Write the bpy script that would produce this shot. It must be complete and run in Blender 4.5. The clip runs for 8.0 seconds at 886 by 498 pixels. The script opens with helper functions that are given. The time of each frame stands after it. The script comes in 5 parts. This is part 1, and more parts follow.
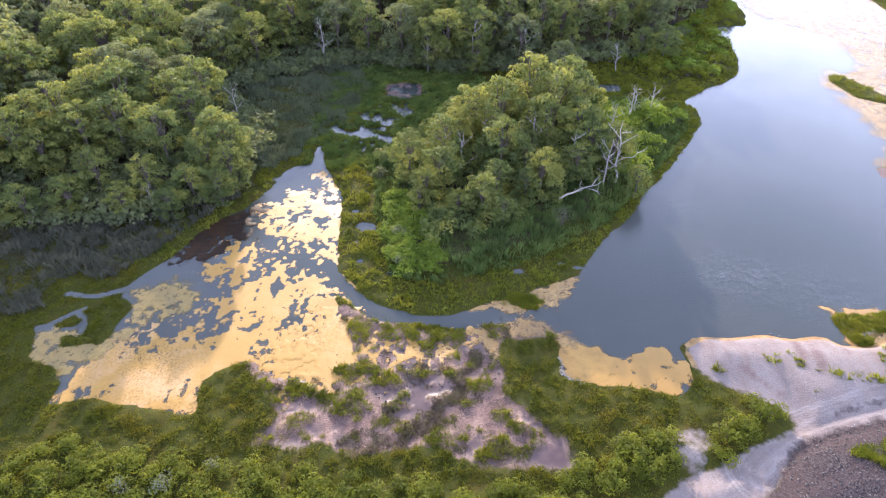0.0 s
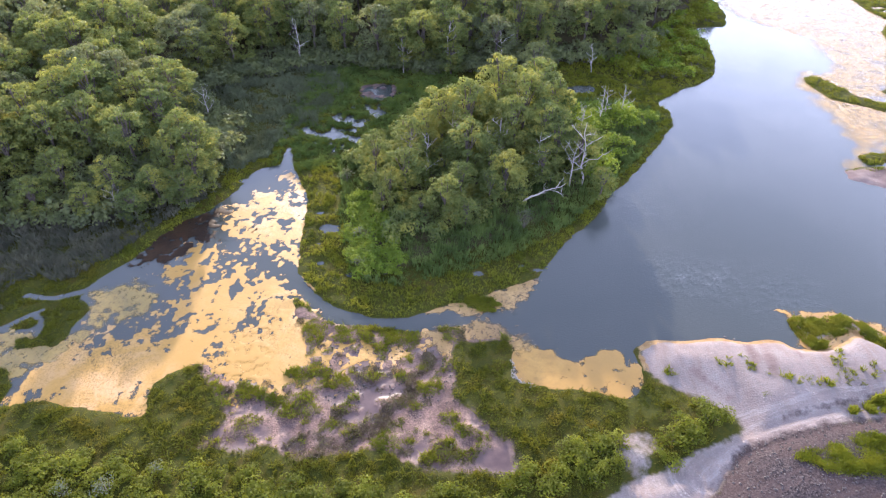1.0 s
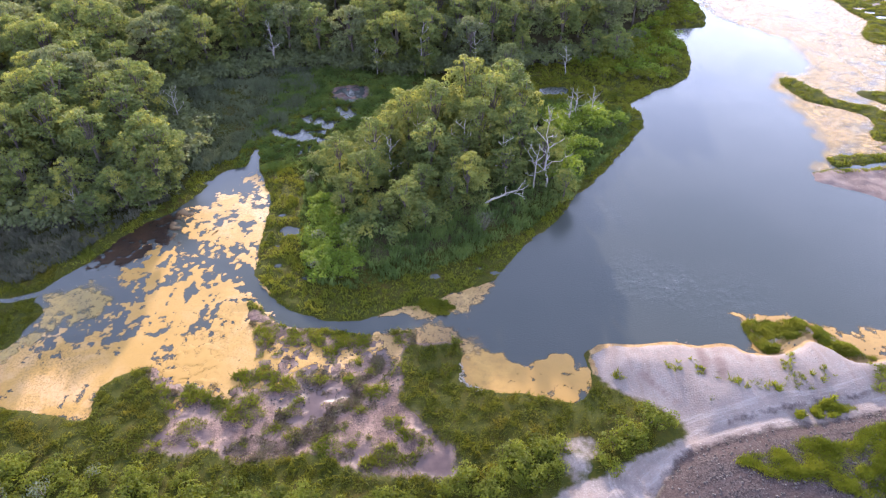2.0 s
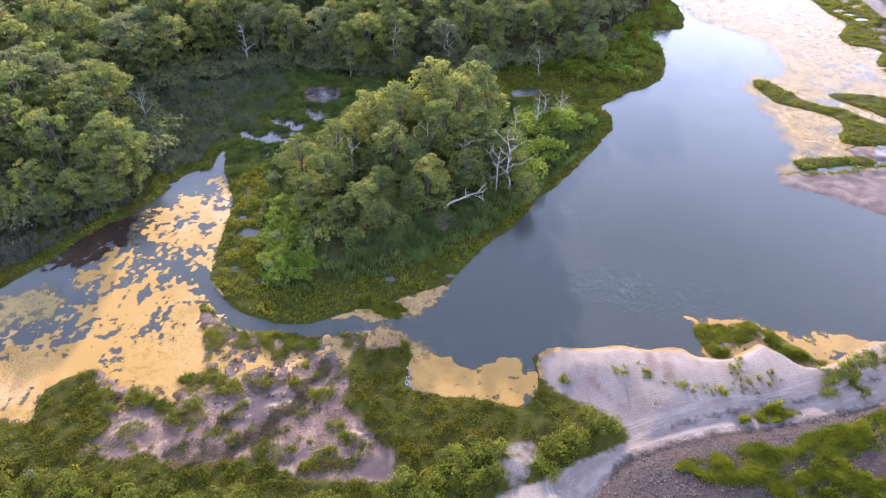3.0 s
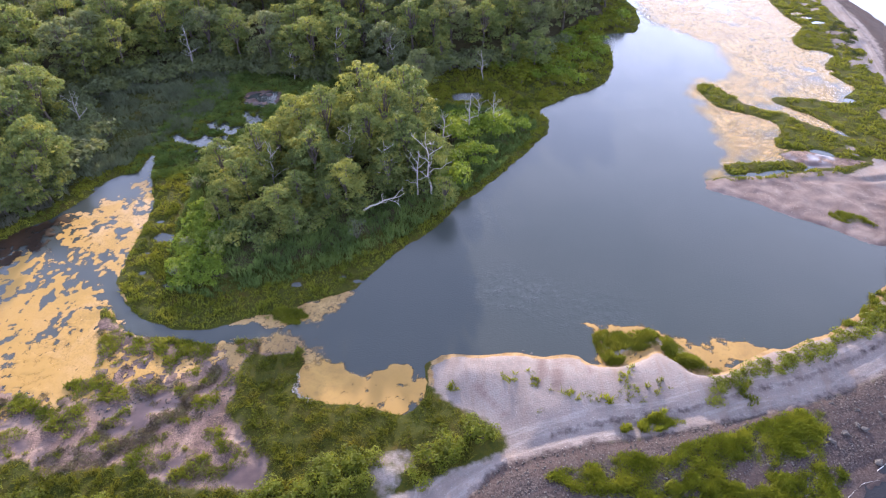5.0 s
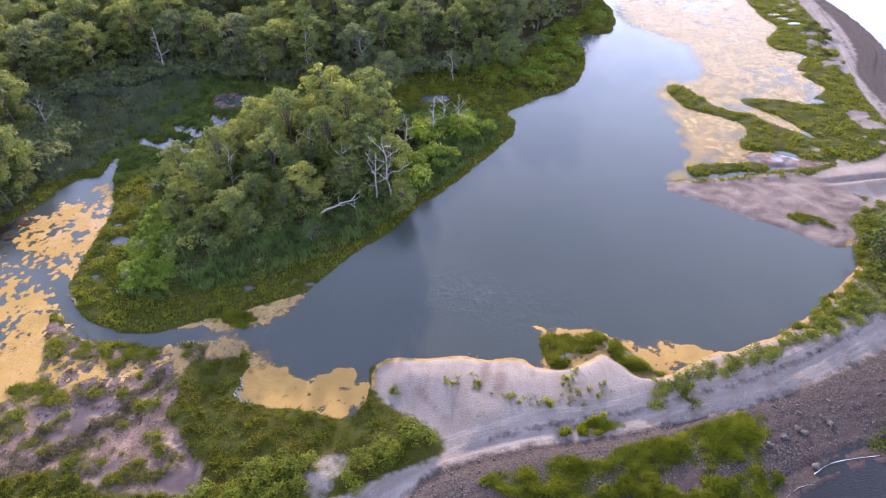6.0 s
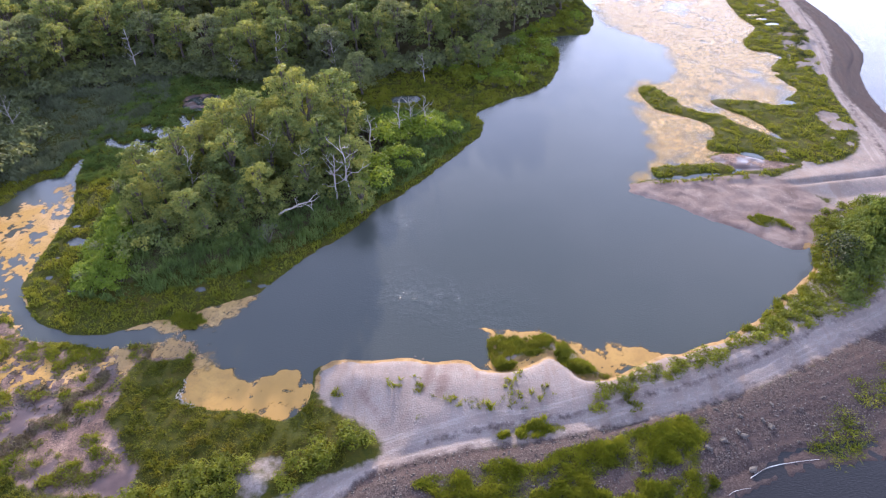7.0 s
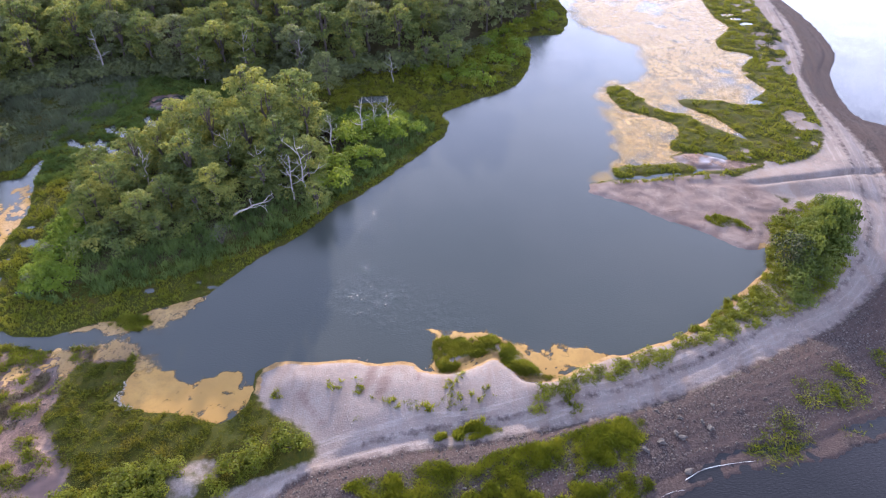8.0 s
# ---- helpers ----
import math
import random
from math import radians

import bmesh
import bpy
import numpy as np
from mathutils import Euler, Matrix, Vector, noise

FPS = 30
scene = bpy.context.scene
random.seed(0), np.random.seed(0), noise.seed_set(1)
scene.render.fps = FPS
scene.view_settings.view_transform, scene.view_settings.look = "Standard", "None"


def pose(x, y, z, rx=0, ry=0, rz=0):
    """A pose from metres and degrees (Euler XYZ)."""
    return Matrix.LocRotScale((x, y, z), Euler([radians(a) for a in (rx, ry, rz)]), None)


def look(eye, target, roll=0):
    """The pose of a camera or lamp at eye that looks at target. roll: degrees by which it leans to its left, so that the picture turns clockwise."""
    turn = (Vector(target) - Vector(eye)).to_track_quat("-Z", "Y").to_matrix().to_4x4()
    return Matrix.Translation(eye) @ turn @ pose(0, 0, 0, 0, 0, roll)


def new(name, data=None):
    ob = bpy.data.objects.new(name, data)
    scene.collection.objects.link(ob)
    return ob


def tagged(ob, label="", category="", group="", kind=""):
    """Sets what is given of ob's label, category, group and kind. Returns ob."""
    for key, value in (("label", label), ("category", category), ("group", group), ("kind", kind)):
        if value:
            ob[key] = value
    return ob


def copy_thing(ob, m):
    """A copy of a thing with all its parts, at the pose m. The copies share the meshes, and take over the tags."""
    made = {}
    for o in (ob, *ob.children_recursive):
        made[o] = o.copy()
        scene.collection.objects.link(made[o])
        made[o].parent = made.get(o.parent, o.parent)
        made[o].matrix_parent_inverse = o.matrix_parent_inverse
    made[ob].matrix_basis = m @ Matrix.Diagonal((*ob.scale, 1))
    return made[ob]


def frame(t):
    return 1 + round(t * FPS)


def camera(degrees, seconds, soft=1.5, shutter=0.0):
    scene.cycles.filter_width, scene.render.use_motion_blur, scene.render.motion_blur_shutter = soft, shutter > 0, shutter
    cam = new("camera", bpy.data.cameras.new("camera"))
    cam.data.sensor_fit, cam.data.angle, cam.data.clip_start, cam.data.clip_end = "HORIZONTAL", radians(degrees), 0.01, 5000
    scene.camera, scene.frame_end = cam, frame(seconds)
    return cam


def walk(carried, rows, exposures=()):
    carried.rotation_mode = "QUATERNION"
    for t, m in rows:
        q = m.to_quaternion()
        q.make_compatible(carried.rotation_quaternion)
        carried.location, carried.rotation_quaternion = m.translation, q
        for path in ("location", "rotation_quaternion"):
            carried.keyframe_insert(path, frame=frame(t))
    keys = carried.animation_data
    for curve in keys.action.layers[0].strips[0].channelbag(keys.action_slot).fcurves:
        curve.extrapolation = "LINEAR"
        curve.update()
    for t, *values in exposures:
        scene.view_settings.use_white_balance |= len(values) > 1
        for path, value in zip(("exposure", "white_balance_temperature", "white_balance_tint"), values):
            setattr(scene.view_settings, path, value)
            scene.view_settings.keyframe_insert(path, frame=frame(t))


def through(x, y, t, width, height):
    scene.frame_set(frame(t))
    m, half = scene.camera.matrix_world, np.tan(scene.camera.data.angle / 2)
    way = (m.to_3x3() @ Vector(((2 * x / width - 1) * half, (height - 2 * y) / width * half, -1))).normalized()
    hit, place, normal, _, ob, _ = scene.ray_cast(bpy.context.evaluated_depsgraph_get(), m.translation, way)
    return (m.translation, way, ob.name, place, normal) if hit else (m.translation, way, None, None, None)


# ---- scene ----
cam = camera(72.6, 8.0, soft=1.2)
PATH = [
    (0, (-1.376, -0.456, 41.701), (-1.378, 1.087, 40.428), -0.2),
    (0.5, (0.687, -0.358, 41.785), (0.684, 1.184, 40.511), -0.2),
    (1, (2.904, -0.25, 41.968), (2.899, 1.29, 40.693), -0.2),
    (1.5, (5.263, -0.089, 42.016), (5.254, 1.452, 40.74), -0.3),
    (3, (12.35, 0.355, 42.101), (12.334, 1.897, 40.827), -0.3),
    (3.5, (14.752, 0.515, 42.079), (14.735, 2.057, 40.806), -0.3),
    (4, (17.157, 0.681, 42.044), (17.139, 2.224, 40.772), -0.3),
    (4.5, (19.693, 0.836, 42.085), (19.67, 2.38, 40.814), -0.3),
    (6, (27.351, 1.253, 42.168), (27.32, 2.8, 40.901), -0.7),
    (6.5, (29.826, 1.409, 42.152), (29.793, 2.956, 40.885), -0.6),
    (7, (32.411, 1.551, 42.092), (32.373, 3.099, 40.826), -0.8),
    (7.5, (34.864, 1.732, 41.979), (34.825, 3.28, 40.714), -0.8),
    (8, (37.341, 1.881, 41.808), (37.307, 3.431, 40.544), -0.8),
]
walk(cam, [(t, look(eye, target, roll)) for t, eye, target, roll in PATH],
     exposures=[(0.0, 1.94, 4900, 26), (8.0, 1.64, 4900, 26)])

# ---- light: low late sun ahead of the flight, bright hazy sky round it ----
SUN_EL, SUN_AZ = radians(14.5), radians(-8)          # azimuth from +y towards +x
SUN_DIR = Vector((math.sin(SUN_AZ) * math.cos(SUN_EL), math.cos(SUN_AZ) * math.cos(SUN_EL), math.sin(SUN_EL)))
world = bpy.data.worlds.new("sky")
scene.world = world
world.use_nodes = True
wn = world.node_tree
sky = wn.nodes.new("ShaderNodeTexSky")
sky.sky_type, sky.sun_disc = "NISHITA", False
sky.sun_elevation, sky.sun_rotation = SUN_EL, SUN_AZ
sky.air_density, sky.dust_density, sky.ozone_density = 1.2, 5.0, 1.0


def sky_ramp(fac, *stops):
    n = wn.nodes.new("ShaderNodeValToRGB")
    wn.links.new(fac, n.inputs[0])
    while len(n.color_ramp.elements) < len(stops):
        n.color_ramp.elements.new(0.5)
    for e, (p, c) in zip(n.color_ramp.elements, stops):
        e.position, e.color = p, ((*c, 1.0) if isinstance(c, tuple) else (c, c, c, 1.0))
    return n.outputs[0]


def sky_mix(fac, a, b, how="MIX"):
    n = wn.nodes.new("ShaderNodeMix")
    n.data_type, n.blend_type, n.clamp_result = "RGBA", how, False
    for socket, value in ((n.inputs[0], fac), (n.inputs[6], a), (n.inputs[7], b)):
        if isinstance(value, bpy.types.NodeSocket):
            wn.links.new(value, socket)
        else:
            socket.default_value = value
    return n.outputs[2]


# thin high cloud: brightest low down on the sun's side, thinner and bluer overhead
heading = wn.nodes.new("ShaderNodeTexCoord").outputs["Generated"]
split, facing = wn.nodes.new("ShaderNodeSeparateXYZ"), wn.nodes.new("ShaderNodeVectorMath")
wn.links.new(heading, split.inputs[0])
facing.operation = "DOT_PRODUCT"
wn.links.new(heading, facing.inputs[0])
facing.inputs[1].default_value = (math.sin(0.2), math.cos(0.2), 0.0)
glow = sky_ramp(split.outputs[2], (0.0, (0.93, 0.86, 0.775)), (0.24, (0.87, 0.825, 0.762)), (0.42, (0.52, 0.515, 0.52)), (0.62, (0.335, 0.335, 0.322)), (0.85, (0.185, 0.19, 0.195)))
side = sky_ramp(facing.outputs["Value"], (0.0, 0.63), (0.75, 1.0))
cloud = wn.nodes.new("ShaderNodeTexNoise")
cloud.inputs["Scale"].default_value, cloud.inputs["Detail"].default_value, cloud.inputs["Roughness"].default_value = 2.6, 6.0, 0.55
cover = sky_ramp(cloud.outputs["Fac"], (0.36, 0.8), (0.66, 1.0))
veil = sky_mix(1.0, sky_mix(1.0, glow, side, "MULTIPLY"), (80.0, 80.0, 80.0, 1), "MULTIPLY")
wn.links.new(sky_mix(cover, sky.outputs[0], veil), wn.nodes["Background"].inputs[0])
wn.nodes["Background"].inputs[1].default_value = 0.032
sun = new("sun", bpy.data.lights.new("sun", "SUN"))
sun.data.energy, sun.data.angle, sun.data.color = 5.0, radians(0.9), (1.0, 0.74, 0.40)
sun.matrix_world = look(SUN_DIR * 300, (0, 0, 0))


# ---- materials ----
class Nodes:
    """A short way to write a node material."""

    def __init__(self, name):
        self.m = bpy.data.materials.new(name)
        self.m.use_nodes = True
        self.t = self.m.node_tree
        self.out = self.t.nodes["Material Output"]
        self.bsdf = self.t.nodes["Principled BSDF"]

    def put(self, socket, value):
        if isinstance(value, bpy.types.NodeSocket):
            self.t.links.new(value, socket)
        elif isinstance(value, (tuple, list)):
            socket.default_value = (*value, 1.0) if len(value) == 3 and socket.type == "RGBA" else value
        else:
            socket.default_value = value

    def pos(self):
        return self.t.nodes.new("ShaderNodeNewGeometry").outputs["Position"]

    def island(self):
        return self.t.nodes.new("ShaderNodeNewGeometry").outputs["Random Per Island"]

    def rand(self):
        return self.t.nodes.new("ShaderNodeObjectInfo").outputs["Random"]

    def attr(self, name):
        n = self.t.nodes.new("ShaderNodeAttribute")
        n.attribute_name = name
        return n

    def noise(self, scale, detail=3.0, rough=0.55, vec=None, warp=0.0):
        n = self.t.nodes.new("ShaderNodeTexNoise")
        self.put(n.inputs["Vector"], vec or self.pos())
        self.put(n.inputs["Scale"], scale), self.put(n.inputs["Detail"], detail)
        self.put(n.inputs["Roughness"], rough), self.put(n.inputs["Distortion"], warp)
        return n.outputs["Fac"]

    def voronoi(self, scale, vec=None, out="Distance"):
        n = self.t.nodes.new("ShaderNodeTexVoronoi")
        self.put(n.inputs["Vector"], vec or self.pos())
        self.put(n.inputs["Scale"], scale)
        return n.outputs[out]

    def ramp(self, fac, *stops):
        n = self.t.nodes.new("ShaderNodeValToRGB")
        self.put(n.inputs[0], fac)
        while len(n.color_ramp.elements) < len(stops):
            n.color_ramp.elements.new(0.5)
        for e, (p, c) in zip(n.color_ramp.elements, stops):
            e.position = p
            e.color = (*c, 1.0) if isinstance(c, tuple) else (c, c, c, 1.0)
        return n.outputs[0]

    def mix(self, fac, a, b, how="MIX"):
        n = self.t.nodes.new("ShaderNodeMix")
        n.data_type, n.blend_type = "RGBA", how
        self.put(n.inputs[0], fac), self.put(n.inputs[6], a), self.put(n.inputs[7], b)
        return n.outputs[2]

    def math(self, how, a, b=0.0, clamp=False):
        n = self.t.nodes.new("ShaderNodeMath")
        n.operation, n.use_clamp = how, clamp
        self.put(n.inputs[0], a), self.put(n.inputs[1], b)
        return n.outputs[0]

    def bump(self, height, strength, dist, normal=None):
        n = self.t.nodes.new("ShaderNodeBump")
        self.put(n.inputs["Height"], height), self.put(n.inputs["Strength"], strength), self.put(n.inputs["Distance"], dist)
        if normal:
            self.put(n.inputs["Normal"], normal)
        return n.outputs[0]

    def stretched(self, x, y, z, turn=0.0):
        n = self.t.nodes.new("ShaderNodeMapping")
        self.put(n.inputs["Vector"], self.pos())
        n.inputs["Scale"].default_value = (x, y, z)
        n.inputs["Rotation"].default_value = (0, 0, turn)
        return n.outputs[0]

    def set(self, **kw):
        for key, value in kw.items():
            self.put(self.bsdf.inputs[key.replace("_", " ")], value)
        return self.m


def leafy(name, dark, mid, light, through=0.45, scale=0.5, per_object=True):
    """Leaves or blades: diffuse, a little gloss, and light that comes through from behind."""
    n = Nodes(name)
    base = n.ramp(n.noise(scale, 4, 0.6), (0.36, dark), (0.5, mid), (0.64, light))
    base = n.mix(n.math("MULTIPLY", n.island(), 0.5), base, n.mix(n.noise(scale * 3, 2), dark, light))
    if per_object:
        base = n.mix(n.math("MULTIPLY", n.rand(), 0.45), base, n.mix(n.rand(), dark, light))
    n.set(Base_Color=base, Roughness=0.65, Specular_IOR_Level=0.13)
    tr = n.t.nodes.new("ShaderNodeBsdfTranslucent")
    n.put(tr.inputs[0], n.mix(0.45, base, n.mix(1.0, base, (2.2, 1.9, 0.5), "MULTIPLY")))
    ms = n.t.nodes.new("ShaderNodeMixShader")
    ms.inputs[0].default_value = through
    n.t.links.new(n.bsdf.outputs[0], ms.inputs[1])
    n.t.links.new(tr.outputs[0], ms.inputs[2])
    n.t.links.new(ms.outputs[0], n.out.inputs[0])
    return n.m


def ground_material():
    n = Nodes("marsh_ground")
    zone, zone2 = n.attr("zone"), n.attr("zone_b")
    sep, sep2 = n.t.nodes.new("ShaderNodeSeparateColor"), n.t.nodes.new("ShaderNodeSeparateColor")
    n.put(sep.inputs[0], zone.outputs["Color"]), n.put(sep2.inputs[0], zone2.outputs["Color"])
    ragged = n.math("MULTIPLY", n.math("SUBTRACT", n.noise(1.3, 6, 0.65), 0.5), 1.1)

    def edge(s, sharp=0.18):
        e = n.math("ADD", s, ragged)
        return n.ramp(e, (0.5 - sharp, 0.0), (0.5 + sharp, 1.0))

    soil = n.ramp(n.noise(0.35, 5), (0.32, (0.032, 0.036, 0.005)), (0.5, (0.046, 0.046, 0.006)), (0.68, (0.052, 0.039, 0.008)))
    soil = n.mix(n.ramp(n.noise(3.0, 5, 0.7), (0.42, 0.75), (0.58, 0.0)), soil, (0.028, 0.034, 0.007))
    mud = n.ramp(n.noise(0.5, 6, 0.6, warp=0.6), (0.36, (0.07, 0.045, 0.041)), (0.5, (0.135, 0.089, 0.075)), (0.64, (0.238, 0.164, 0.127)))
    mud = n.mix(n.ramp(n.noise(2.6, 6, 0.75), (0.5, 0.0), (0.66, 1.0)), mud, (0.06, 0.045, 0.032))
    stipple = n.noise(8.0, 4, 0.8)
    mud = n.mix(n.math("MULTIPLY", n.ramp(stipple, (0.53, 0.0), (0.58, 0.8)), n.ramp(n.noise(0.6, 4), (0.4, 0.1), (0.6, 1.0))), mud, (0.25, 0.175, 0.12))
    mud = n.mix(n.ramp(stipple, (0.36, 0.85), (0.43, 0.0)), mud, (0.035, 0.03, 0.02))
    sand = n.ramp(n.noise(0.22, 6, 0.6), (0.34, (0.118, 0.101, 0.095)), (0.5, (0.165, 0.144, 0.135)), (0.66, (0.207, 0.184, 0.173)))
    sand = n.mix(n.ramp(n.noise(7.0, 3, 0.7), (0.45, 0.0), (0.75, 0.6)), sand, (0.123, 0.102, 0.094))
    sand = n.mix(n.ramp(n.noise(1.4, 5, 0.7), (0.40, 0.6), (0.62, 0.0)), sand, (0.189, 0.152, 0.139))
    sand = n.mix(n.ramp(n.voronoi(11.0, out="Color"), (0.7, 0.0), (0.9, 0.28)), sand, (0.302, 0.282, 0.262))
    streak = n.noise(1.0, 4, 0.6, vec=n.stretched(0.9, 0.12, 1, 0.15))
    sand = n.mix(n.ramp(streak, (0.5, 0.0), (0.66, 0.6)), sand, (0.156, 0.119, 0.098))
    along = n.t.nodes.new("ShaderNodeCombineXYZ")
    n.put(along.inputs[0], n.math("MULTIPLY", zone.outputs["Alpha"], 9.0)), n.put(along.inputs[1], n.math("MULTIPLY", n.noise(0.12, 2), 3.0))
    rut = n.noise(1.6, 3, 0.6, vec=along.outputs[0])
    near = n.ramp(zone.outputs["Alpha"], (0.3, 1.0), (0.6, 0.0))
    sand = n.mix(n.math("MULTIPLY", near, n.ramp(rut, (0.5, 0.0), (0.6, 0.35))), sand, (0.143, 0.119, 0.115))
    sand = n.mix(n.math("MULTIPLY", near, n.ramp(rut, (0.38, 0.3), (0.47, 0.0))), sand, (0.295, 0.271, 0.258))
    grav = n.ramp(n.voronoi(10.0, out="Color"), (0.2, (0.022, 0.018, 0.019)), (0.6, (0.048, 0.039, 0.038)), (0.9, (0.085, 0.07, 0.064)))
    grav = n.mix(n.ramp(n.noise(0.3, 4), (0.35, 0.0), (0.7, 0.7)), grav, (0.055, 0.038, 0.034))
    grav = n.mix(n.ramp(rut, (0.5, 0.0), (0.62, 0.55)), grav, (0.066, 0.048, 0.044))
    flat = n.ramp(n.noise(0.4, 6, 0.65, warp=0.5), (0.3, (0.09, 0.066, 0.06)), (0.5, (0.143, 0.109, 0.098)), (0.72, (0.203, 0.165, 0.146)))
    soaked = n.ramp(n.noise(0.7, 4), (0.35, (0.048, 0.03, 0.03)), (0.7, (0.085, 0.055, 0.05)))
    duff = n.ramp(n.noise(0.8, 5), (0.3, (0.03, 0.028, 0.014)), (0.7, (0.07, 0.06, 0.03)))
    rim = n.ramp(n.noise(1.2, 5), (0.3, (0.15, 0.095, 0.04)), (0.7, (0.26, 0.18, 0.085)))
    c = n.mix(edge(sep.outputs[2]), soil, mud)
    c = n.mix(sep2.outputs[2], c, soaked)
    c = n.mix(edge(sep.outputs[0]), c, n.mix(zone2.outputs["Alpha"], sand, flat))
    c = n.mix(edge(sep.outputs[1]), c, grav)
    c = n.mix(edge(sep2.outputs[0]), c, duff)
    c = n.mix(edge(sep2.outputs[1], 0.1), c, rim)
    fine = n.math("ADD", n.noise(6.0, 5, 0.65), n.math("MULTIPLY", n.voronoi(7.0), 0.8))
    return n.set(Base_Color=c, Specular_IOR_Level=n.math("ADD", 0.06, n.math("MULTIPLY", sep2.outputs[2], 0.3)), Roughness=n.math("SUBTRACT", 0.9, n.math("ADD", n.math("MULTIPLY", sep.outputs[2], 0.2), n.math("MULTIPLY", sep2.outputs[2], 0.4))),
                 Normal=n.bump(n.math("MULTIPLY", fine, n.math("SUBTRACT", 1.0, n.math("MULTIPLY", sep2.outputs[2], 0.9))), 0.5, 0.06))


def water_material(name, deep, murk, chop, rough, gusts=()):
    """Water with fine wind ripples, calmer in wide patches; gusts are (x, y, radius, strength) where wind ruffles it."""
    n = Nodes(name)
    c = n.mix(n.ramp(n.noise(0.03, 3), (0.35, 0.0), (0.7, 1.0)), deep, murk)
    small = n.noise(1.0, 2, 0.5, vec=n.stretched(4.0, 8.5, 1, 0.35))
    tiny = n.noise(1.0, 2, 0.5, vec=n.stretched(11.0, 14.0, 1, -0.5))
    wide = n.ramp(n.noise(0.07, 4), (0.42, 0.65), (0.58, 1.0))
    h = n.math("MULTIPLY", n.math("ADD", small, n.math("MULTIPLY", tiny, 0.4)), n.math("MULTIPLY", wide, chop))
    for x, y, radius, strength in gusts:
        away = n.t.nodes.new("ShaderNodeVectorMath")
        away.operation = "DISTANCE"
        n.put(away.inputs[0], n.pos())
        away.inputs[1].default_value = (x, y, 0.0)
        near = n.math("SUBTRACT", 1.0, n.math("DIVIDE", away.outputs["Value"], radius), clamp=True)
        patchy = n.ramp(n.noise(0.8, 4, 0.6), (0.35, 0.0), (0.65, 1.0))
        h = n.math("MULTIPLY", h, n.math("ADD", 1.0, n.math("MULTIPLY", n.math("MULTIPLY", near, patchy), strength)))
    return n.set(Base_Color=c, Roughness=rough, IOR=1.333, Normal=n.bump(h, 1.0, 0.12))


def scum_material(name, pale, mid, dark, rough, sheen=0.5, flecks=1.0, thin=0.12, most=1.0, ragged=1.0):
    """A wet film of algae: uneven colour, ragged lace-like edges, thinning over a width of its cover."""
    n = Nodes(name)
    c = n.ramp(n.noise(0.2, 6, 0.6, warp=0.8), (0.33, dark), (0.46, mid), (0.60, pale))
    c = n.mix(n.ramp(n.noise(1.6, 6, 0.7), (0.5, 0.0), (0.68, 0.75)), c, dark)
    specks = n.math("MULTIPLY", n.ramp(n.noise(5.0, 6, 0.8), (0.50, 0.0), (0.57, 1.0)), n.ramp(n.noise(0.3, 4, 0.6), (0.4, 0.2), (0.6, 1.0)))
    c = n.mix(n.math("MULTIPLY", specks, flecks), c, n.mix(0.7, dark, (0.045, 0.035, 0.016)))
    old_gold = n.mix(0.5, mid, dark)
    c = n.mix(n.ramp(n.noise(0.075, 3, 0.5), (0.42, 0.0), (0.58, 0.85)), c, n.mix(n.noise(0.9, 5, 0.65), mid, old_gold))
    lace = n.math("ADD", n.math("MULTIPLY", n.math("SUBTRACT", n.noise(1.5, 5, 0.7, warp=0.5), 0.5), 1.1), n.math("MULTIPLY", n.math("SUBTRACT", n.noise(4.5, 5, 0.8), 0.5), 0.9))
    alpha = n.ramp(n.math("ADD", n.attr("cover").outputs["Fac"], n.math("MULTIPLY", lace, ragged)), (0.02, 0.0), (0.02 + thin, most))
    return n.set(Base_Color=c, Roughness=rough, Specular_IOR_Level=sheen, Alpha=alpha, Normal=n.bump(n.noise(4.0, 5, 0.65), 0.15, 0.015))


def bark_material(name, a, b):
    n = Nodes(name)
    c = n.mix(n.noise(1.0, 4, vec=n.stretched(9, 9, 1.5)), a, b)
    return n.set(Base_Color=c, Roughness=0.85, Normal=n.bump(n.noise(12.0, 3), 0.5, 0.02))


def stone_material(name, a, b):
    n = Nodes(name)
    c = n.mix(n.rand(), n.mix(n.noise(3.0, 5), a, b), n.mix(n.island(), a, b))
    return n.set(Base_Color=c, Roughness=0.8, Normal=n.bump(n.noise(10.0, 5), 0.5, 0.03))


M_GROUND = ground_material()
M_WATER = water_material("lagoon_water", (0.032, 0.038, 0.037), (0.043, 0.047, 0.044), 0.13, 0.05, ((27.2, 58.4, 6.5, 0.9), (28.5, 46.0, 5.5, 3.0), (36.0, 43.0, 7.0, 2.3)))
M_SEA = water_material("sea_water", (0.011, 0.011, 0.013), (0.018, 0.016, 0.019), 0.22, 0.08)
M_SCUM = scum_material("pale_algae_scum", (0.36, 0.235, 0.105), (0.30, 0.18, 0.042), (0.21, 0.13, 0.024), 0.5, 0.14)
# thin olive film; part of its dullness is tree shade put into the colour
M_SCUM_SHADED = scum_material("shaded_olive_algae_scum", (0.255, 0.17, 0.034), (0.204, 0.14, 0.025), (0.111, 0.085, 0.017), 0.35, 0.35, thin=0.5, most=0.92)
M_SCUM_FAR = scum_material("far_algae_film", (0.385, 0.258, 0.07), (0.36, 0.232, 0.052), (0.315, 0.195, 0.038), 0.4, 0.2, 0.05, 0.9, 0.92, 0.4)
